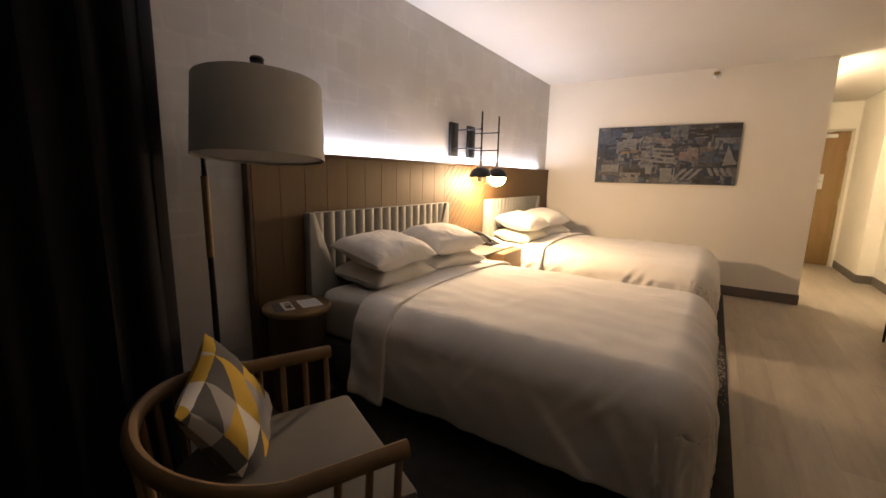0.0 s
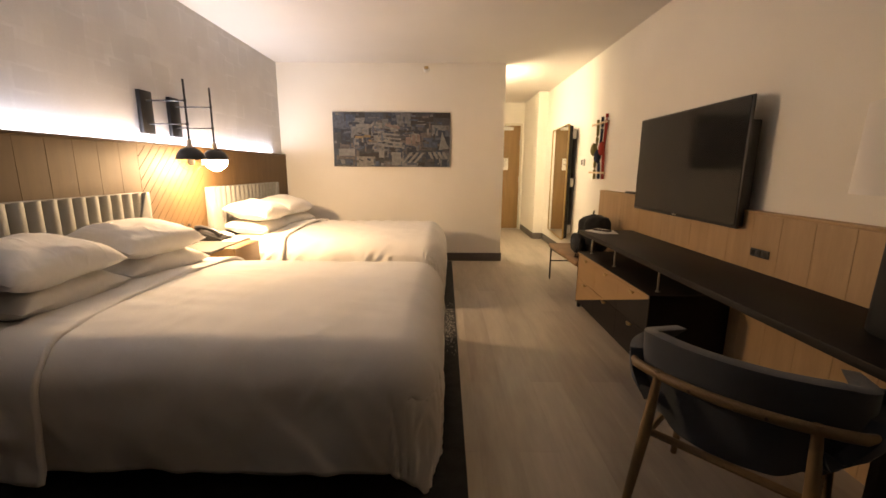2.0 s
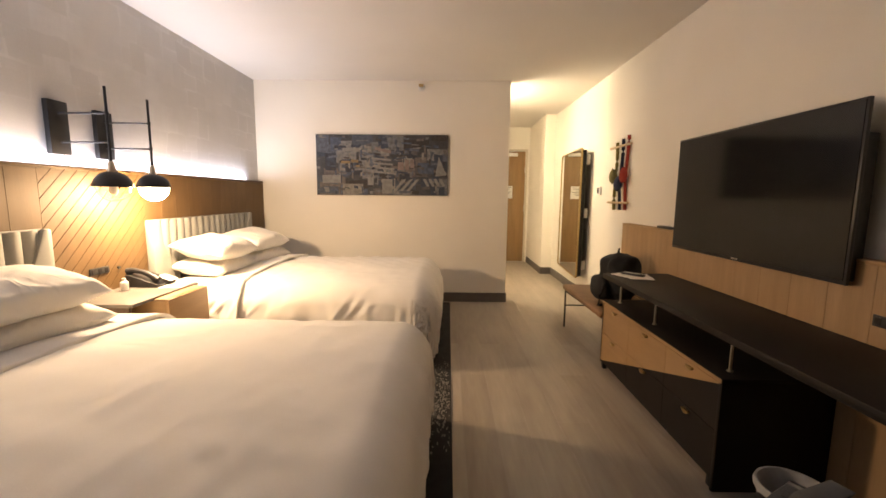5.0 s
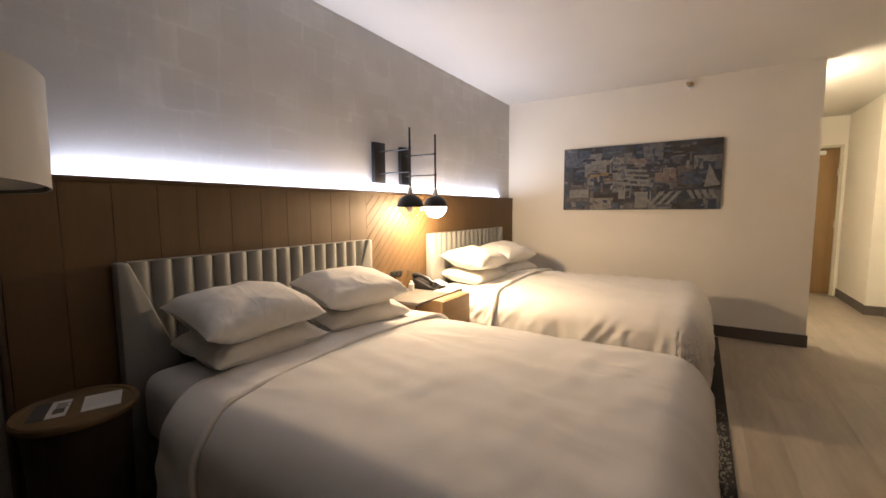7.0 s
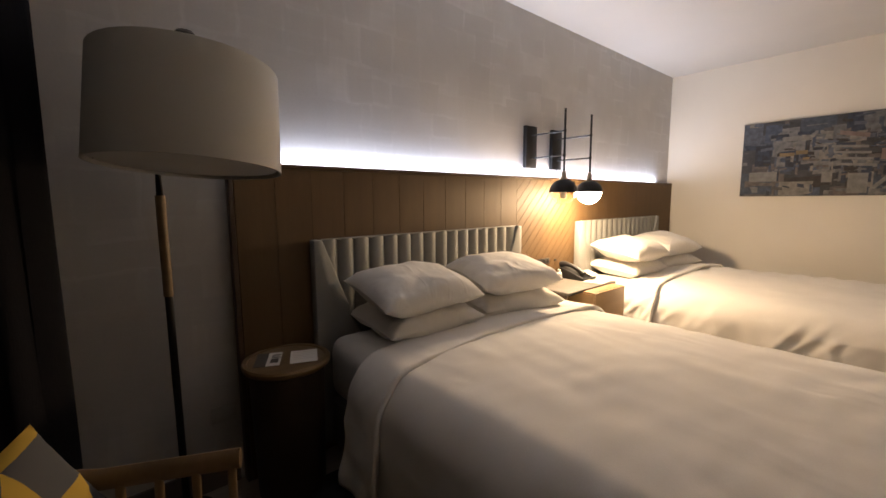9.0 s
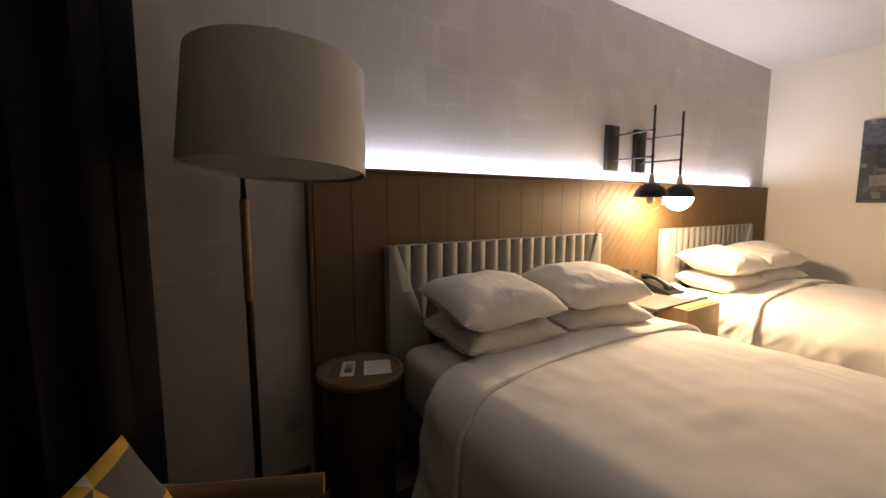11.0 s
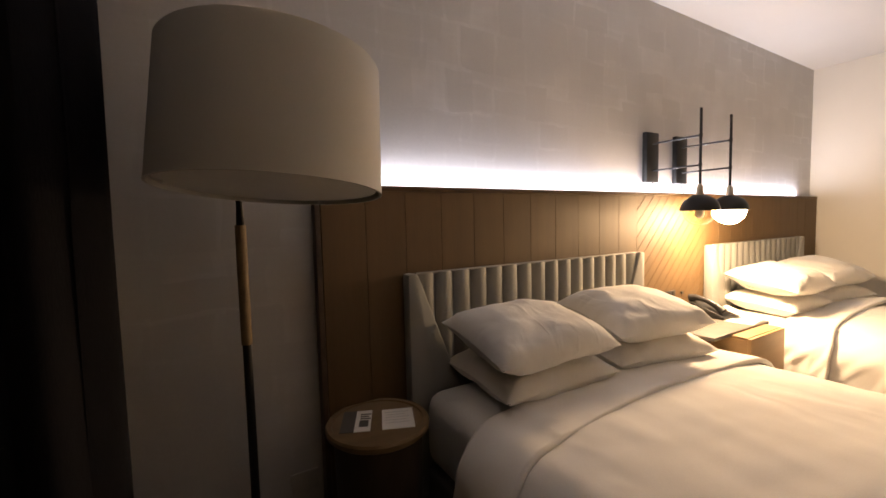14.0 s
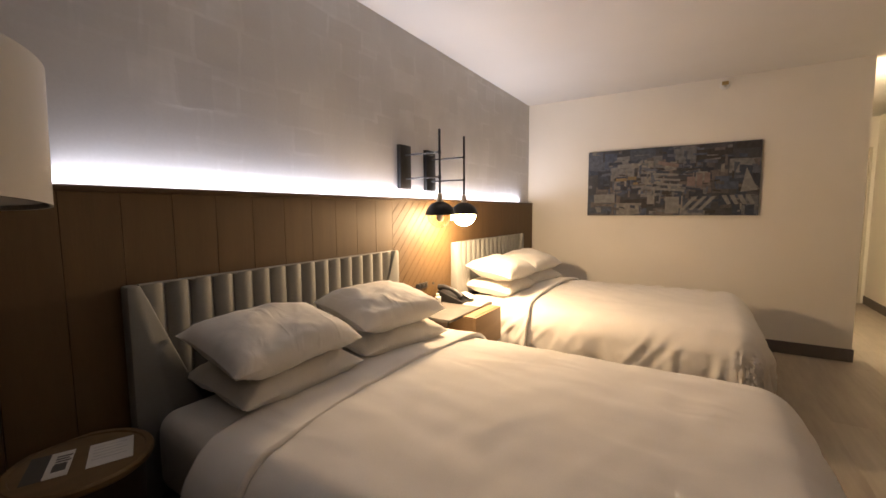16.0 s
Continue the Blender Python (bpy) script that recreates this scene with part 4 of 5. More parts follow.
# ---- floor lamp ----
def floor_lamp():
    px, py, cx, cy = 0.115, 0.672, 0.475, 0.732
    f = thing("floor_lamp", (px, py, 0), "tall floor lamp with a white drum shade, unlit", "floor lamp")
    part("base", lathe([(0, 0), (0.1, 0), (0.102, 0.008), (0.098, 0.018), (0.02, 0.026), (0, 0.026)], (px, py, 0.001), 48), BLACK_METAL, f)
    part("pole", tube([(px, py, 0.02), (px, py, 0.92)], 0.0135, 16), BLACK_METAL, f)
    part("grip", tube([(px, py, 0.92), (px, py, 1.3)], 0.0165, 18), TABLE_OAK, f, "oak sleeve on the pole")
    part("arm", tube([(px, py, 1.295), (px, py, 1.46), (px + 0.06, py + 0.01, 1.53), (cx, cy, 1.56)], 0.0125, 14), BLACK_METAL, f)
    sway = pose(cx, cy, 1.55) @ pose(0, 0, 0, -4.2, -3.0, 0) @ pose(-cx, -cy, -1.55)
    h = 0.306
    # white linen, darkened in its colour for the dim corner
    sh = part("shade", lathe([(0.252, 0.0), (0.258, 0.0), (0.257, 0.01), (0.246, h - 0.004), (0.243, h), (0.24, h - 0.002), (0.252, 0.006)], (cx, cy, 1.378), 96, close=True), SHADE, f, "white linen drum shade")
    part("diffuser", lathe([(0, 0.0), (0.244, 0.0), (0.244, 0.003), (0, 0.003)], (cx, cy, 1.388), 72), SHADE_IN, sh, "white diffuser disc")
    for a in (20, 140, 260):
        part("clip", box(-0.006, 0.006, -0.004, 0.004, 0, 0.006, 0.001, 1, turn=pose(cx + 0.232 * math.cos(radians(a)), cy + 0.232 * math.sin(radians(a)), 1.381)), STEEL, sh)
    part("top_disc", lathe([(0, 0.0), (0.24, 0.0), (0.24, 0.002), (0, 0.002)], (cx, cy, 1.672), 48), SHADE_IN, sh)
    for o in (sh, *sh.children):
        o.data.transform(Matrix.Translation(-BASE[o]) @ sway @ Matrix.Translation(BASE[o]))
    part("finial", lathe([(0, 0.0), (0.012, 0.0), (0.012, 0.08), (0.026, 0.084), (0.028, 0.1), (0.022, 0.108), (0, 0.11)], (cx, cy, 1.674), 20), BLACK_METAL, f)


floor_lamp()


# ---- armchair with a printed cushion ----
def armchair():
    a = thing("armchair", (0, 0, 0), "spindle-back ash armchair with a taupe seat", "armchair")
    r, za = 0.338, 0.632
    # local: faces +y, arms along y, horseshoe rail behind
    rail_pts = [(-r, 0.3, za)] + [(-r, 0.3 - 0.055 * k, za) for k in range(1, 6)]
    rail_pts += [(-r * math.cos(t), -0.88 * r * math.sin(t), za + 0.055 * math.sin(t)) for t in [math.pi * k / 24 for k in range(0, 25)]]
    rail_pts += [(r, 0.3 - 0.055 * k, za) for k in range(5, -1, -1)]
    part("rail", tube(rail_pts, 0.026, 12, flat=0.72), CHAIR_WOOD, a, "bent ash arm and back rail")
    seat_z = 0.36
    ring = [(-r + 0.03, 0.31, seat_z)] + [(-(r - 0.03) * math.cos(t), -0.88 * (r - 0.03) * math.sin(t), seat_z) for t in [math.pi * k / 16 for k in range(17)]] + [(r - 0.03, 0.31, seat_z)]
    part("seat_frame", tube(ring + [ring[0]], 0.024, 10), CHAIR_WOOD, a)
    for x in (-r, r):
        for y in (0.28, 0.2, 0.12, 0.04):
            part("spindle", tube([(x * 0.985, y, za - 0.015), (x * 0.92, y, seat_z)], 0.0105, 10), CHAIR_WOOD, a)
    for k in range(1, 12):
        t = math.pi * k / 12
        part("spindle", tube([(-r * math.cos(t), -0.88 * r * math.sin(t), za + 0.055 * math.sin(t) - 0.01), (-(r - 0.03) * math.cos(t), -0.88 * (r - 0.03) * math.sin(t), seat_z)], 0.0105, 10), CHAIR_WOOD, a)
    for x in (-1, 1):
        part("leg", tube([(x * 0.27, 0.3, seat_z), (x * 0.31, 0.35, 0.0)], [0.022, 0.014], 12), CHAIR_WOOD, a)
        part("leg", tube([(x * 0.2, -0.2, seat_z), (x * 0.25, -0.31, 0.0)], [0.022, 0.014], 12), CHAIR_WOOD, a)
    outline = [(-r + 0.035, 0.36), (r - 0.035, 0.36)] + [((r - 0.045) * math.cos(t), -0.88 * (r - 0.045) * math.sin(t)) for t in [math.pi * k / 14 for k in range(15)]]
    part("seat_cushion", prism(outline[::-1], "z", seat_z + 0.015, 0.458, 0.022), TAUPE, a, "taupe upholstered seat")
    return a


chair_turn = pose(1.064, 0.299, 0.0, 0, 0, -24.9)
armchair().matrix_basis = chair_turn
cush = part("cushion", pillow_mesh(0.39, 0.39, 0.13, 77, "print", 24, 0.6), PRINT)
tagged(cush, "throw cushion printed with yellow, grey and white triangles", "cushion")
side = Vector((0.75, -0.6, -0.2)).normalized()
down = Vector((0.36, 0.26, -0.86))
down = (down - side * down.dot(side)).normalized()
centre = Vector((0.715, 0.335, 0.785)) + 0.19 * (side + down)
cush.matrix_basis = Matrix.Translation(centre) @ Matrix((side, -down, side.cross(-down))).transposed().to_4x4()


# ---- artwork on the far wall ----
def artwork():
    x0, x1, z0, z1, y = 0.713, 2.26, 1.288, 1.988, YF - 0.034
    a = thing("artwork", ((x0 + x1) / 2, YF, (z0 + z1) / 2), "wide unframed canvas collage in navy, grey and beige", "artwork")
    part("canvas", box(x0, x1, y, YF - 0.001, z0, z1, 0.003), material("dark_canvas", (0.06, 0.062, 0.07), 0.75, vary=0.5, scale=9, fine=60), a)
    random.seed(12)

    def patches(name, mat, quads, depth):
        bm = bmesh.new()
        for q in quads:
            q = clip_poly([(x0 + u * (x1 - x0), z1 - v * (z1 - z0)) for u, v in q], x0 + 0.004, x1 - 0.004, z0 + 0.004, z1 - 0.004)
            if len(q) > 2:
                bm.faces.new([bm.verts.new((px, y - depth - random.uniform(0, 0.0006), pz)) for px, pz in q])
        bmesh.ops.recalc_face_normals(bm, faces=bm.faces)
        part(name, bm, mat, a, smooth=False, kind="stuff")

    def rect(u, v, w, h, skew=0.0):
        return [(u, v), (u + w, v + skew), (u + w, v + h + skew), (u, v + h)]
    quads = []
    for i in range(90):
        quads.append(rect(random.uniform(-0.03, 0.97), random.uniform(-0.05, 0.95), random.uniform(0.04, 0.17), random.uniform(0.07, 0.3), random.uniform(-0.02, 0.02)))
    patches("collage", ART, quads, 0.0015)
    quads = []
    for i in range(210):
        u, v = random.gauss(0.47, 0.24), random.gauss(0.5, 0.26)
        w, h = (random.uniform(0.015, 0.09), random.uniform(0.012, 0.05)) if random.random() < 0.7 else (random.uniform(0.006, 0.02), random.uniform(0.05, 0.16))
        quads.append(rect(u, v, w, h, random.uniform(-0.02, 0.02)))
    patches("collage_detail", ART, quads, 0.0028)
    patches("pale_paint", ART_PALE, [rect(0.045, 0.67, 0.14, 0.13), rect(0.5, 0.73, 0.08, 0.24), rect(0.39, 0.7, 0.045, 0.13), [(0.93, 0.35), (0.99, 0.66), (0.905, 0.68)], rect(0.2, 0.22, 0.09, 0.06)]
            + [[(0.585 + 0.05 * k, 0.92), (0.66 + 0.05 * k, 0.73), (0.685 + 0.05 * k, 0.73), (0.61 + 0.05 * k, 0.92)] for k in range(3)]
            + [rect(0.42 + 0.012 * k, 0.37 + 0.075 * k, 0.15, 0.03, 0.03) for k in range(4)]
            + [[(0.81 + 0.04 * k, 0.72), (0.835 + 0.04 * k, 0.72), (0.86 + 0.04 * k, 0.84), (0.84 + 0.04 * k, 0.85)] for k in range(4)], 0.004)
    patches("ochre_paint", ART_OCHRE, [rect(0.19, 0.43, 0.07, 0.045), rect(0.265, 0.41, 0.055, 0.05), rect(0.3, 0.5, 0.03, 0.03)], 0.0046)
    patches("pink_paint", ART_PINK, [rect(0.62, 0.45, 0.045, 0.13), rect(0.675, 0.41, 0.03, 0.17), rect(0.715, 0.4, 0.03, 0.14), rect(0.45, 0.2, 0.12, 0.05, 0.06)], 0.0046)


artwork()
spr = thing("sprinkler", (1.947, YF, 2.525), "small white sidewall fire sprinkler", "sprinkler")
part("plate", tube([(1.947, YF - 0.001, 2.525), (1.947, YF - 0.006, 2.525), (1.947, YF - 0.014, 2.525)], [0.042, 0.04, 0.028], 24), WHITE_PLASTIC, spr)
part("head", tube([(1.947, YF - 0.012, 2.525), (1.947, YF - 0.05, 2.525), (1.947, YF - 0.06, 2.525)], [0.018, 0.02, 0.014], 14), STEEL, spr)
part("deflector", box(1.92, 1.974, YF - 0.068, YF - 0.061, 2.515, 2.548, 0.001, 1), BRASS, spr)


# ---- television ----
def television():
    t = thing("television", (3.93, 2.97, 0.98), "large black flat television mounted on the wall, switched off", "television")
    part("case", box(3.88, 3.896, 2.229, 3.526, 0.938, 1.682, 0.004), BLACK_PLASTIC, t)
    part("screen", box(3.876, 3.8795, 2.24, 3.515, 0.957, 1.672), SCREEN, t, "dark glossy screen", smooth=False)
    part("rear_housing", box(3.896, 3.962, 2.25, 3.5, 0.95, 1.55, 0.008), BLACK_PLASTIC, t)
    part("bracket", box(3.962, XR - 0.001, 2.65, 3.1, 1.15, 1.5, 0.004), BLACK_METAL, t)
    part("logo_bar", box(3.8745, 3.8765, 2.85, 2.9, 0.948, 0.956), STEEL, t, smooth=False)


television()
stb = thing("media_receiver", (3.96, 3.78, 1.0475), "small flat black media box on the oak ledge", "media box")
part("case", box(3.94, 3.998, 3.68, 3.88, 1.0475, 1.067, 0.004), BLACK_PLASTIC, stb)


# ---- long desk unit with drawers ----
def desk_unit():
    d = thing("desk_unit", (3.75, 2.4, 0), "long dark desk and drawer unit with two-colour drawers", "desk")
    xf, y0, y1, zt = 3.44, 2.25, 3.595, 0.525
    part("carcass", box(xf + 0.02, XR - 0.068, y0 + 0.02, y1 - 0.02, 0.07, zt - 0.022), DARK_WOOD, d, smooth=False)
    part("side_panel", box(xf + 0.0, XR - 0.068, y0, y0 + 0.0195, 0.0, zt - 0.022, 0.002), BLACK_TOP, d)
    part("side_panel", box(xf + 0.0, XR - 0.068, y1 - 0.0195, y1, 0.05, zt - 0.022, 0.002), BLACK_TOP, d)
    part("lower_top", box(xf - 0.002, XR - 0.068, y0 - 0.004, y1 + 0.004, zt - 0.0215, zt, 0.002), BLACK_TOP, d)
    part("edge_strip", box(xf - 0.006, xf - 0.0025, y0, y1, zt - 0.019, zt - 0.004), OAK_Y, d, smooth=False)
    part("foot", box(xf + 0.01, xf + 0.04, y1 - 0.04, y1 - 0.012, 0.0, 0.069, 0.002), BLACK_METAL, d)
    part("foot", box(xf + 0.01, xf + 0.04, y0 + 0.03, y0 + 0.06, 0.0, 0.069, 0.002), BLACK_METAL, d)
    # drawer fronts, each split by one long slanting line into oak and black
    w = (y1 - y0) / 3
    zb, zm, zh = 0.055, 0.28, zt - 0.024
    slope = (zh - zb) / (y1 - y0)
    for c in range(3):
        for za, zc in ((zb, zm), (zm, zh)):
            ya, yb = y0 + c * w + 0.0015, y0 + (c + 1) * w - 0.0015
            za2, zc2 = za + 0.0015, zc - 0.0015
            rect = [(ya, za2), (yb, za2), (yb, zc2), (ya, zc2)]

            def side(keep):
                out = []
                f = lambda p: keep * (p[1] - (zh - slope * (p[0] - y0)))
                for i, p in enumerate(rect):
                    q = rect[(i + 1) % 4]
                    if f(p) >= 0:
                        out.append(p)
                    if f(p) * f(q) < 0:
                        k = f(p) / (f(p) - f(q))
                        out.append((p[0] + k * (q[0] - p[0]), p[1] + k * (q[1] - p[1])))
                return out
            oak, black = side(1), side(-1)
            front = None
            if len(oak) > 2:
                front = part("drawer_front", prism(oak, "x", xf, xf + 0.0195), OAK_Y, d, "light oak drawer front", smooth=False)
            if len(black) > 2:
                dark = part("drawer_front", prism(black, "x", xf + 0.0005, xf + 0.0195), BLACK_TOP, d, "black drawer front", smooth=False)
                front = front or dark
            hy = (ya + yb) / 2
            hp = [(-0.028, 0), (0.028, 0), (0.02, -0.014), (0, -0.02), (-0.02, -0.014)]
            part("handle", prism([(hy + a, zc2 - 0.012 + b) for a, b in hp], "x", xf - 0.016, xf + 0.0, 0.002), BRASS, front, "brass half-round pull")
    ztop = 0.72
    part("desk_top", box(3.44, XR - 0.067, 0.905, 3.64, ztop - 0.034, ztop, 0.003), BLACK_TOP, d, "dark upper top running on as a desk")
    for y in (3.5, 3.0, 2.33):
        post = part("post", tube([(3.525, y, zt), (3.525, y, ztop - 0.034)], 0.0065, 12), STEEL, d, "steel post")
        part("collar", lathe([(0, 0), (0.014, 0), (0.014, 0.005), (0, 0.005)], (3.525, y, zt), 16), STEEL, post)
    part("end_panel", box(3.446, XR - 0.067, 0.908, 0.933, 0.0, ztop - 0.035, 0.002), BLACK_TOP, d)


desk_unit()


def table_lamp():
    c = (3.765, 1.17, 0.721)
    t = thing("table_lamp", c, "table lamp with a tall black body and white drum shade", "table lamp")
    part("body", lathe([(0, 0.0), (0.108, 0.0), (0.112, 0.006), (0.102, 0.4), (0.096, 0.408), (0, 0.411)], c, 48), BLACK_CERAMIC, t, "tall black ceramic body")
    part("neck", lathe([(0, 0.411), (0.03, 0.411), (0.03, 0.5), (0, 0.5)], c, 20), BLACK_METAL, t)
    part("shade", lathe([(0.215, 0.473), (0.219, 0.473), (0.209, 0.77), (0.205, 0.77)], c, 72, close=True), SHADE_WHITE, t, "white linen drum shade")
    part("spider", box(c[0] - 0.2, c[0] + 0.2, c[1] - 0.004, c[1] + 0.004, c[2] + 0.495, c[2] + 0.4995), STEEL, t, smooth=False)


table_lamp()


# ---- desk chair ----
def desk_chair():
    """Local: faces +y, x along the back, origin midway between the ends of the back rail."""
    a = thing("desk_chair", (0, 0, 0), "ash chair with a curved blue-grey upholstered back", "chair")
    R, bow = 0.64, 0.083

    def rail_y(x):
        return -bow + R - math.sqrt(R * R - x * x)

    def plan(s):
        """Outer line of the shell: a shallow arc whose ends curl forward; s is the run from the middle."""
        side, s = math.copysign(1.0, s), abs(s)
        flat, r2, a0, bend = 0.262, 0.13, 0.262 / R, 1.49
        if s < flat:
            t = s / R
            x, y = R * math.sin(t), R * (1 - math.cos(t))
        else:
            t = a0 + min((s - flat) / r2, bend)
            x = R * math.sin(a0) + r2 * (math.sin(t) - math.sin(a0))
            y = R * (1 - math.cos(a0)) + r2 * (math.cos(a0) - math.cos(t))
            more = max(0.0, s - flat - r2 * bend)
            x, y = x + more * math.cos(t), y + more * math.sin(t)
        return side * x * 0.945, y - bow + 0.028

    def outer(u, v):
        w = 2 * u - 1
        x, y = plan(w * 0.6 * (1.0 - 0.42 * (1 - v) ** 1.3))
        top = 0.712 - 0.018 * (1 - abs(w) ** 3) - 0.062 * max(0.0, (abs(w) - 0.46) / 0.54)
        bottom = 0.36 + 0.05 * abs(w) ** 2.0 + 0.2 * max(0.0, (abs(w) - 0.4) / 0.6) ** 1.5
        z = bottom + v * (top - bottom)
        return (x, y - 0.09 * (z - 0.5) + 0.004 * noise.noise(Vector((x * 6, z * 6, 3.0))), z)
    back = part("backrest", grid_mesh(56, 16, outer), GREY_FELT, a, "curved blue-grey felt back")
    s = back.modifiers.new("thick", "SOLIDIFY")
    s.thickness, s.offset = 0.045, -1.0
    bv = back.modifiers.new("soft", "BEVEL")
    bv.width, bv.segments = 0.016, 3
    pts = [(x, rail_y(x) - 0.004, 0.575 - 0.006 * abs(x)) for x in [0.298 * (k / 12 - 1) for k in range(25)]]
    pts = [(-0.32, rail_y(0.298) + 0.03, 0.573)] + pts + [(0.32, rail_y(0.298) + 0.03, 0.573)]
    part("rail", tube(pts, [0.011] + [0.0165] * 25 + [0.011], 12), CHAIR_WOOD, a, "bent ash back rail")
    for x in (-1, 1):
        part("leg", tube([(x * 0.205, rail_y(0.205) - 0.004, 0.59), (x * 0.222, -0.075, 0.36), (x * 0.255, -0.125, 0.0)], [0.013, 0.02, 0.013], 12), CHAIR_WOOD, a)
        part("leg", tube([(x * 0.225, 0.38, 0.4), (x * 0.255, 0.42, 0.0)], [0.021, 0.013], 12), CHAIR_WOOD, a)
        part("stretcher", tube([(x * 0.226, -0.07, 0.33), (x * 0.232, 0.385, 0.33)], 0.011, 8), CHAIR_WOOD, a)
        part("screw_cover", tube([(x * 0.1, rail_y(0.1) - 0.019, 0.574), (x * 0.1, rail_y(0.1) - 0.023, 0.574)], 0.005, 10), DARK_WOOD, a)
    part("seat_bar", tube([(-0.225, 0.37, 0.38), (0.225, 0.37, 0.38)], 0.014, 8), CHAIR_WOOD, a)
    part("seat_bar", tube([(-0.222, -0.05, 0.35), (0.222, -0.05, 0.35)], 0.014, 8), CHAIR_WOOD, a)
    outline = [(-0.25, 0.43), (0.25, 0.43), (0.275, 0.32), (0.275, 0.1), (0.23, 0.01), (0.12, -0.025), (-0.12, -0.025), (-0.23, 0.01), (-0.275, 0.1), (-0.275, 0.32)]
    part("seat", prism(outline[::-1], "z", 0.392, 0.47, 0.025), GREY_FELT, a, "padded blue-grey seat")
    return a


desk_chair().matrix_basis = pose(3.122, 1.068, 0, 0, 0, -46.9)


def waste_bin():
    c = (3.6, 2.03, 0.001)
    w = thing("waste_bin", c, "black round waste bin with a white liner under the desk", "waste bin")
    part("bucket", lathe([(0.0, 0.0), (0.095, 0.0), (0.1, 0.006), (0.118, 0.185), (0.121, 0.191), (0.116, 0.191), (0.096, 0.012), (0.0, 0.012)], c, 40), BLACK_PLASTIC, w)
    bm = bmesh.new()
    rings = []
    for k, (r, z) in enumerate(((0.096, 0.09), (0.112, 0.185), (0.117, 0.196), (0.123, 0.196), (0.127, 0.186), (0.126, 0.168))):
        ring = []
        for i in range(48):
            t = 2 * math.pi * i / 48
            n = noise.noise(Vector((math.cos(t) * 4, math.sin(t) * 4, k * 0.6)))
            ring.append(bm.verts.new((c[0] + (r + (0.004 * abs(n) if k > 2 else -0.003 * abs(n))) * math.cos(t), c[1] + (r + (0.004 * abs(n) if k > 2 else -0.003 * abs(n))) * math.sin(t), z + 0.012 * n * (k > 3))))
        rings.append(ring)
    for p, q in zip(rings, rings[1:]):
        for i in range(48):
            bm.faces.new((p[i], p[(i + 1) % 48], q[(i + 1) % 48], q[i]))
    part("liner", bm, LINER, w, "crumpled white plastic liner")


waste_bin()


# ---- bench and bag beyond the desk unit ----
def bench():
    b = thing("bench", (3.74, 4.2, 0), "low bench with a tan leather seat on thin black legs", "bench")
    part("seat", box(3.42, 3.93, 3.604, 4.61, 0.375, 0.425, 0.018, 3), TAN_LEATHER, b, "tan leather seat pad")
    for y, x0 in ((3.63, 3.476), (4.565, 3.44)):
        for x in (x0, 3.9):
            part("leg", tube([(x, y, 0.374), (x, y, 0.0)], 0.009, 10), BLACK_METAL, b)
        part("stretcher", tube([(x0, y, 0.22), (3.9, y, 0.22)], 0.007, 8), BLACK_METAL, b)
    part("rail", tube([(3.476, 3.63, 0.365), (3.44, 4.565, 0.365)], 0.009, 8), BLACK_METAL, b)
    part("rail", tube([(3.9, 3.63, 0.365), (3.9, 4.565, 0.365)], 0.009, 8), BLACK_METAL, b)


bench()


def backpack():
    p = thing("backpack", (3.7, 3.95, 0.425), "stuffed black nylon backpack standing on the bench", "backpack")
    bm = bmesh.new()
    bmesh.ops.create_icosphere(bm, subdivisions=4, radius=1.0)
    for v in bm.verts:
        c = v.co.copy()
        c = Vector([math.copysign(abs(k) ** 0.65, k) for k in c])
        n = noise.noise(c * 2.1) * 0.07 + noise.noise(c * 5) * 0.025
        v.co = Vector((3.7 + c.x * (0.14 + n * 0.4), 3.96 + c.y * (0.175 + n * 0.4), 0.624 + c.z * (0.2 + n * 0.35) - (0.02 * c.y)))
    for v in bm.verts:
        v.co.z = max(v.co.z, 0.426)
    part("sack", bm, NYLON, p)
    part("grab_handle", tube([(3.68, 3.94, 0.81), (3.68, 3.95, 0.855), (3.7, 3.99, 0.86), (3.7, 4.02, 0.81)], 0.008, 8), NYLON, p)
    bm = bmesh.new()
    bmesh.ops.create_icosphere(bm, subdivisions=3, radius=1.0)
    for v in bm.verts:
        c = Vector([math.copysign(abs(k) ** 0.7, k) for k in v.co])
        v.co = Vector((3.55 + c.x * 0.055, 3.97 + c.y * 0.14, 0.54 + c.z * 0.1 + 0.01 * noise.noise(c * 3)))
    part("front_pocket", bm, NYLON, p)
    part("strap", tube([(3.54, 3.85, 0.6), (3.48, 3.77, 0.52), (3.46, 3.75, 0.44), (3.5, 3.79, 0.434)], 0.011, 8), NYLON, p)


backpack()
pad = thing("notepad", (3.6, 3.52, 0.7205), "white papers with a dark remote on the desk end", "papers")
part("sheet", box(-0.08, 0.08, -0.11, 0.11, 0, 0.006, 0.001, 1, turn=pose(3.6, 3.52, 0.7205, 0, 0, 25)), PAPER, pad, smooth=False)
part("sheet", box(-0.08, 0.08, -0.11, 0.11, 0, 0.003, turn=pose(3.63, 3.47, 0.727, 0, 0, -12)), PAPER, pad, smooth=False)
rem = thing("remote_control", (3.6, 3.5, 0.7305), "black remote control on the papers", "remote")
part("body", box(-0.022, 0.022, -0.08, 0.08, 0, 0.016, 0.004, turn=pose(3.605, 3.5, 0.7308, 0, 0, 38)), BLACK_PLASTIC, rem)
part("keys", box(-0.012, 0.012, -0.05, 0.055, 0.0161, 0.0175, turn=pose(3.605, 3.5, 0.7308, 0, 0, 38)), STEEL, rem, smooth=False)


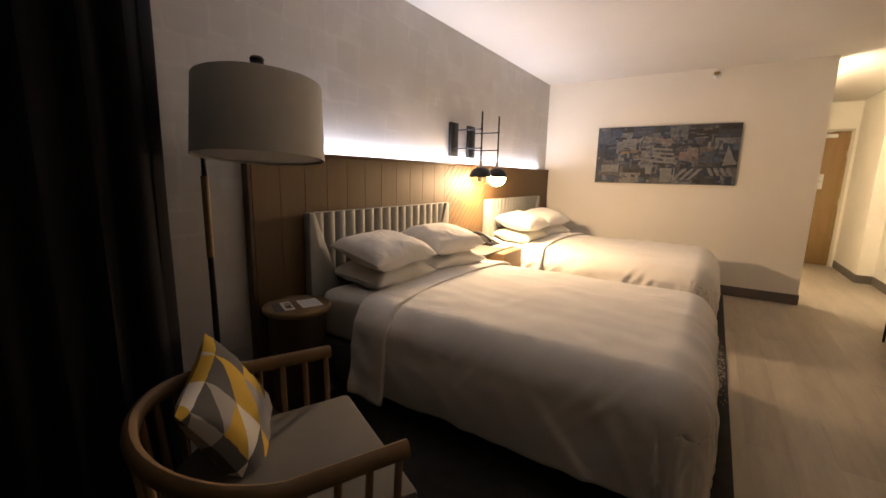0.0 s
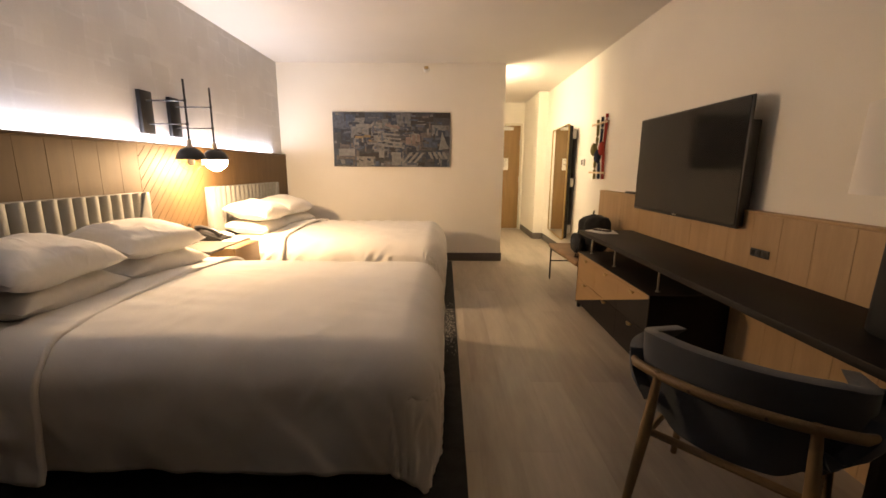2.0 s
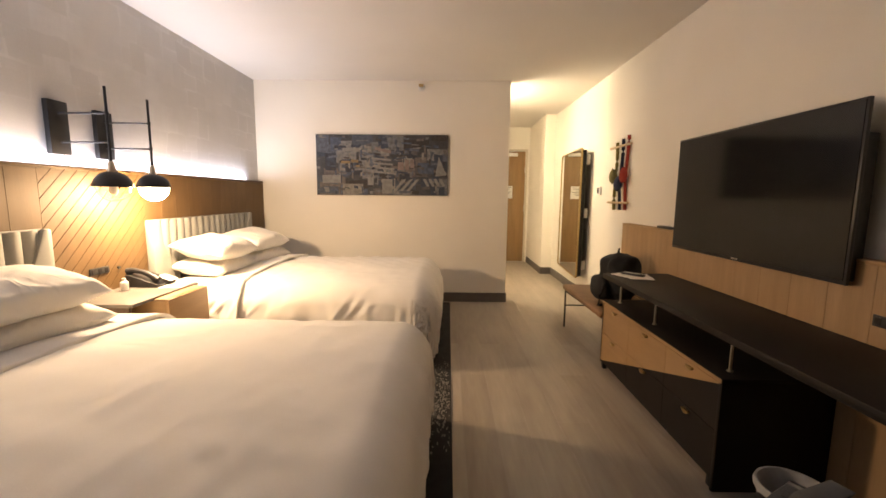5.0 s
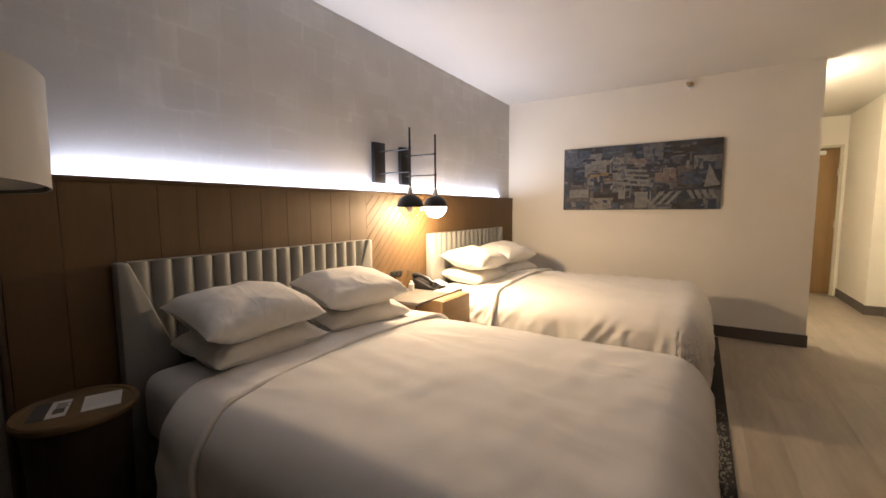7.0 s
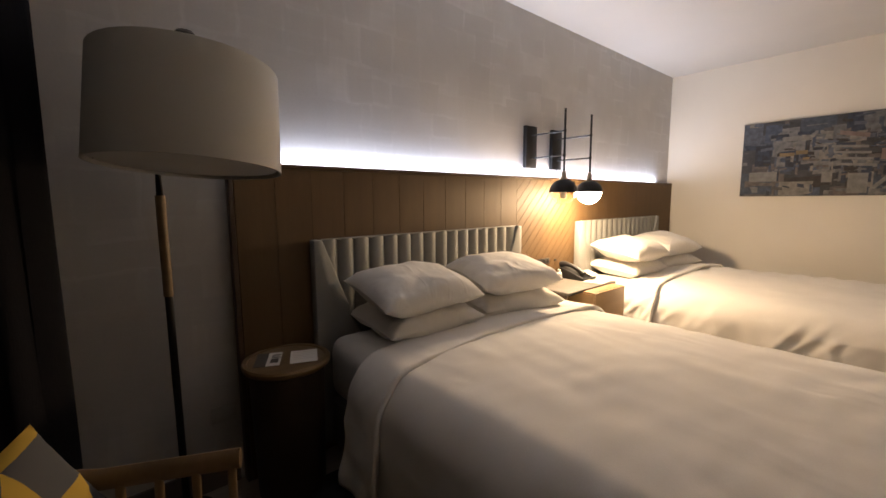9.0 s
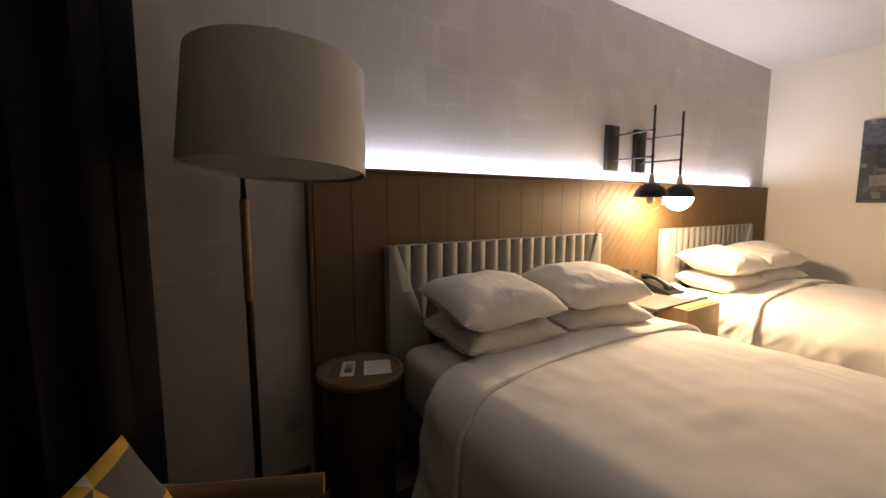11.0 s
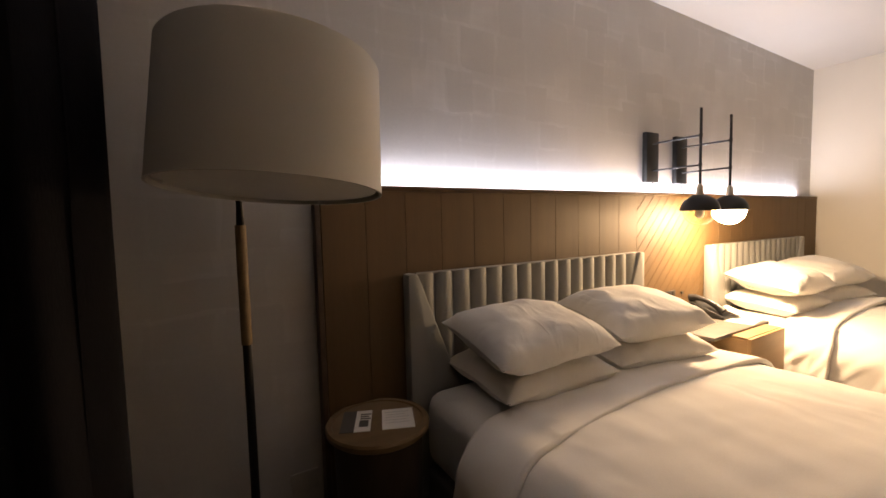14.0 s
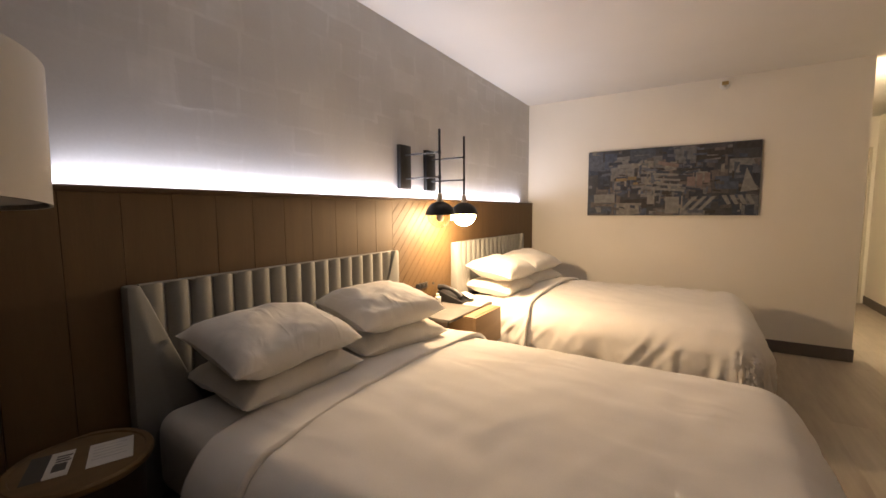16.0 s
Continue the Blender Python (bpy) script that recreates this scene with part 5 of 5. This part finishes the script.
# ---- mirror, wall hanging and thermostat ----
def rounded(a0, a1, b0, b1, r, n=6):
    out = []
    for ca, cb, s in ((a1 - r, b1 - r, 0), (a0 + r, b1 - r, 1), (a0 + r, b0 + r, 2), (a1 - r, b0 + r, 3)):
        out += [(ca + r * math.cos(math.pi / 2 * (s + k / n)), cb + r * math.sin(math.pi / 2 * (s + k / n))) for k in range(n + 1)]
    return out


def wall_mirror():
    """Tall mirror set at a slight angle on the wall; local: y along it from its far edge towards the room, x into the wall."""
    m = thing("mirror", (0, 0, 0), "tall wall mirror with rounded corners and a thin brass frame", "mirror")
    y0, y1, z0, z1 = -1.16, 0.0, 0.0, 1.6
    part("backing", prism(rounded(y0 + 0.012, y1 - 0.012, z0 + 0.012, z1 - 0.012, 0.05), "x", 0.009, 0.03), BLACK_METAL, m)
    part("glass", prism(rounded(y0 + 0.008, y1 - 0.008, z0 + 0.008, z1 - 0.008, 0.055), "x", 0.0, 0.006), MIRROR, m, "silvered mirror glass", smooth=False)
    bm = bmesh.new()
    loops = []
    for off, x in ((0, 0.012), (0, -0.009), (0.011, -0.009), (0.011, -0.001)):
        inner = rounded(y0 + off, y1 - off, z0 + off, z1 - off, 0.06 - off)
        loops.append([bm.verts.new((x, a, b)) for a, b in inner])
    for A, B in zip(loops, loops[1:]):
        for i in range(len(A)):
            j = (i + 1) % len(A)
            bm.faces.new((A[i], A[j], B[j], B[i]))
    bmesh.ops.recalc_face_normals(bm, faces=bm.faces)
    part("frame", bm, BRASS, m, "thin brass frame")
    for z in (0.1, 0.75, 1.4):
        part("wall_bracket", box(0.061, 0.112, y0 + 0.04, y0 + 0.07, z, z + 0.12, 0.003), STEEL, m)
    part("side_box", box(0.031, 0.06, y0 + 0.014, y1 - 0.014, 0.03, z1 - 0.03, 0.003), BLACK_METAL, m, "dark backing box")
    m.matrix_basis = pose(3.945, 6.76, 0.28, 0, 0, -4.0)


wall_mirror()


def wall_hanging():
    w = thing("wall_hanging", (XR - 0.02, 4.8, 1.5), "woven wall hanging of three knotted bands on wooden bars", "wall hanging")
    for z, a, b in ((1.785, 4.48, 4.96), (1.235, 4.48, 4.96)):
        part("bar", tube([(XR - 0.045, a, z), (XR - 0.045, b, z)], 0.012, 10), PALE_WOOD, w)
    for y, mat, kz, top, low in ((4.85, OLIVE, 1.5, 1.835, 1.16), (4.72, NAVY, 1.42, 1.855, 1.165), (4.6, RED, 1.5, 1.875, 1.165)):
        pts = [(XR - 0.022 - (0.015 if abs(z - kz) < 0.05 else 0), y + 0.012 * math.sin(z * 9 + y * 7), z) for z in [low + (top - low) * k / 20 for k in range(21)]]
        band = part("band", tube(pts, 0.016, 10), mat, w)
        bm = bmesh.new()
        bmesh.ops.create_icosphere(bm, subdivisions=3, radius=1.0)
        for v in bm.verts:
            k = 1 + 0.18 * noise.noise(v.co * 2.5 + Vector((y * 9, 0, 0)))
            v.co = Vector((XR - 0.05 + v.co.x * 0.035 * k, y + v.co.y * 0.058 * k, kz + v.co.z * 0.075 * k))
        part("knot", bm, mat, band)


wall_hanging()
th = thing("thermostat", (XR, 5.36, 1.36), "small white wall thermostat with a dark display", "thermostat")
part("case", box(XR - 0.022, XR - 0.001, 5.27, 5.37, 1.315, 1.405, 0.004), WHITE_PLASTIC, th)
part("display", box(XR - 0.024, XR - 0.0215, 5.305, 5.36, 1.33, 1.395), BLACK_PLASTIC, th, smooth=False)

# ---- floor planks, last ----
floor_planks()
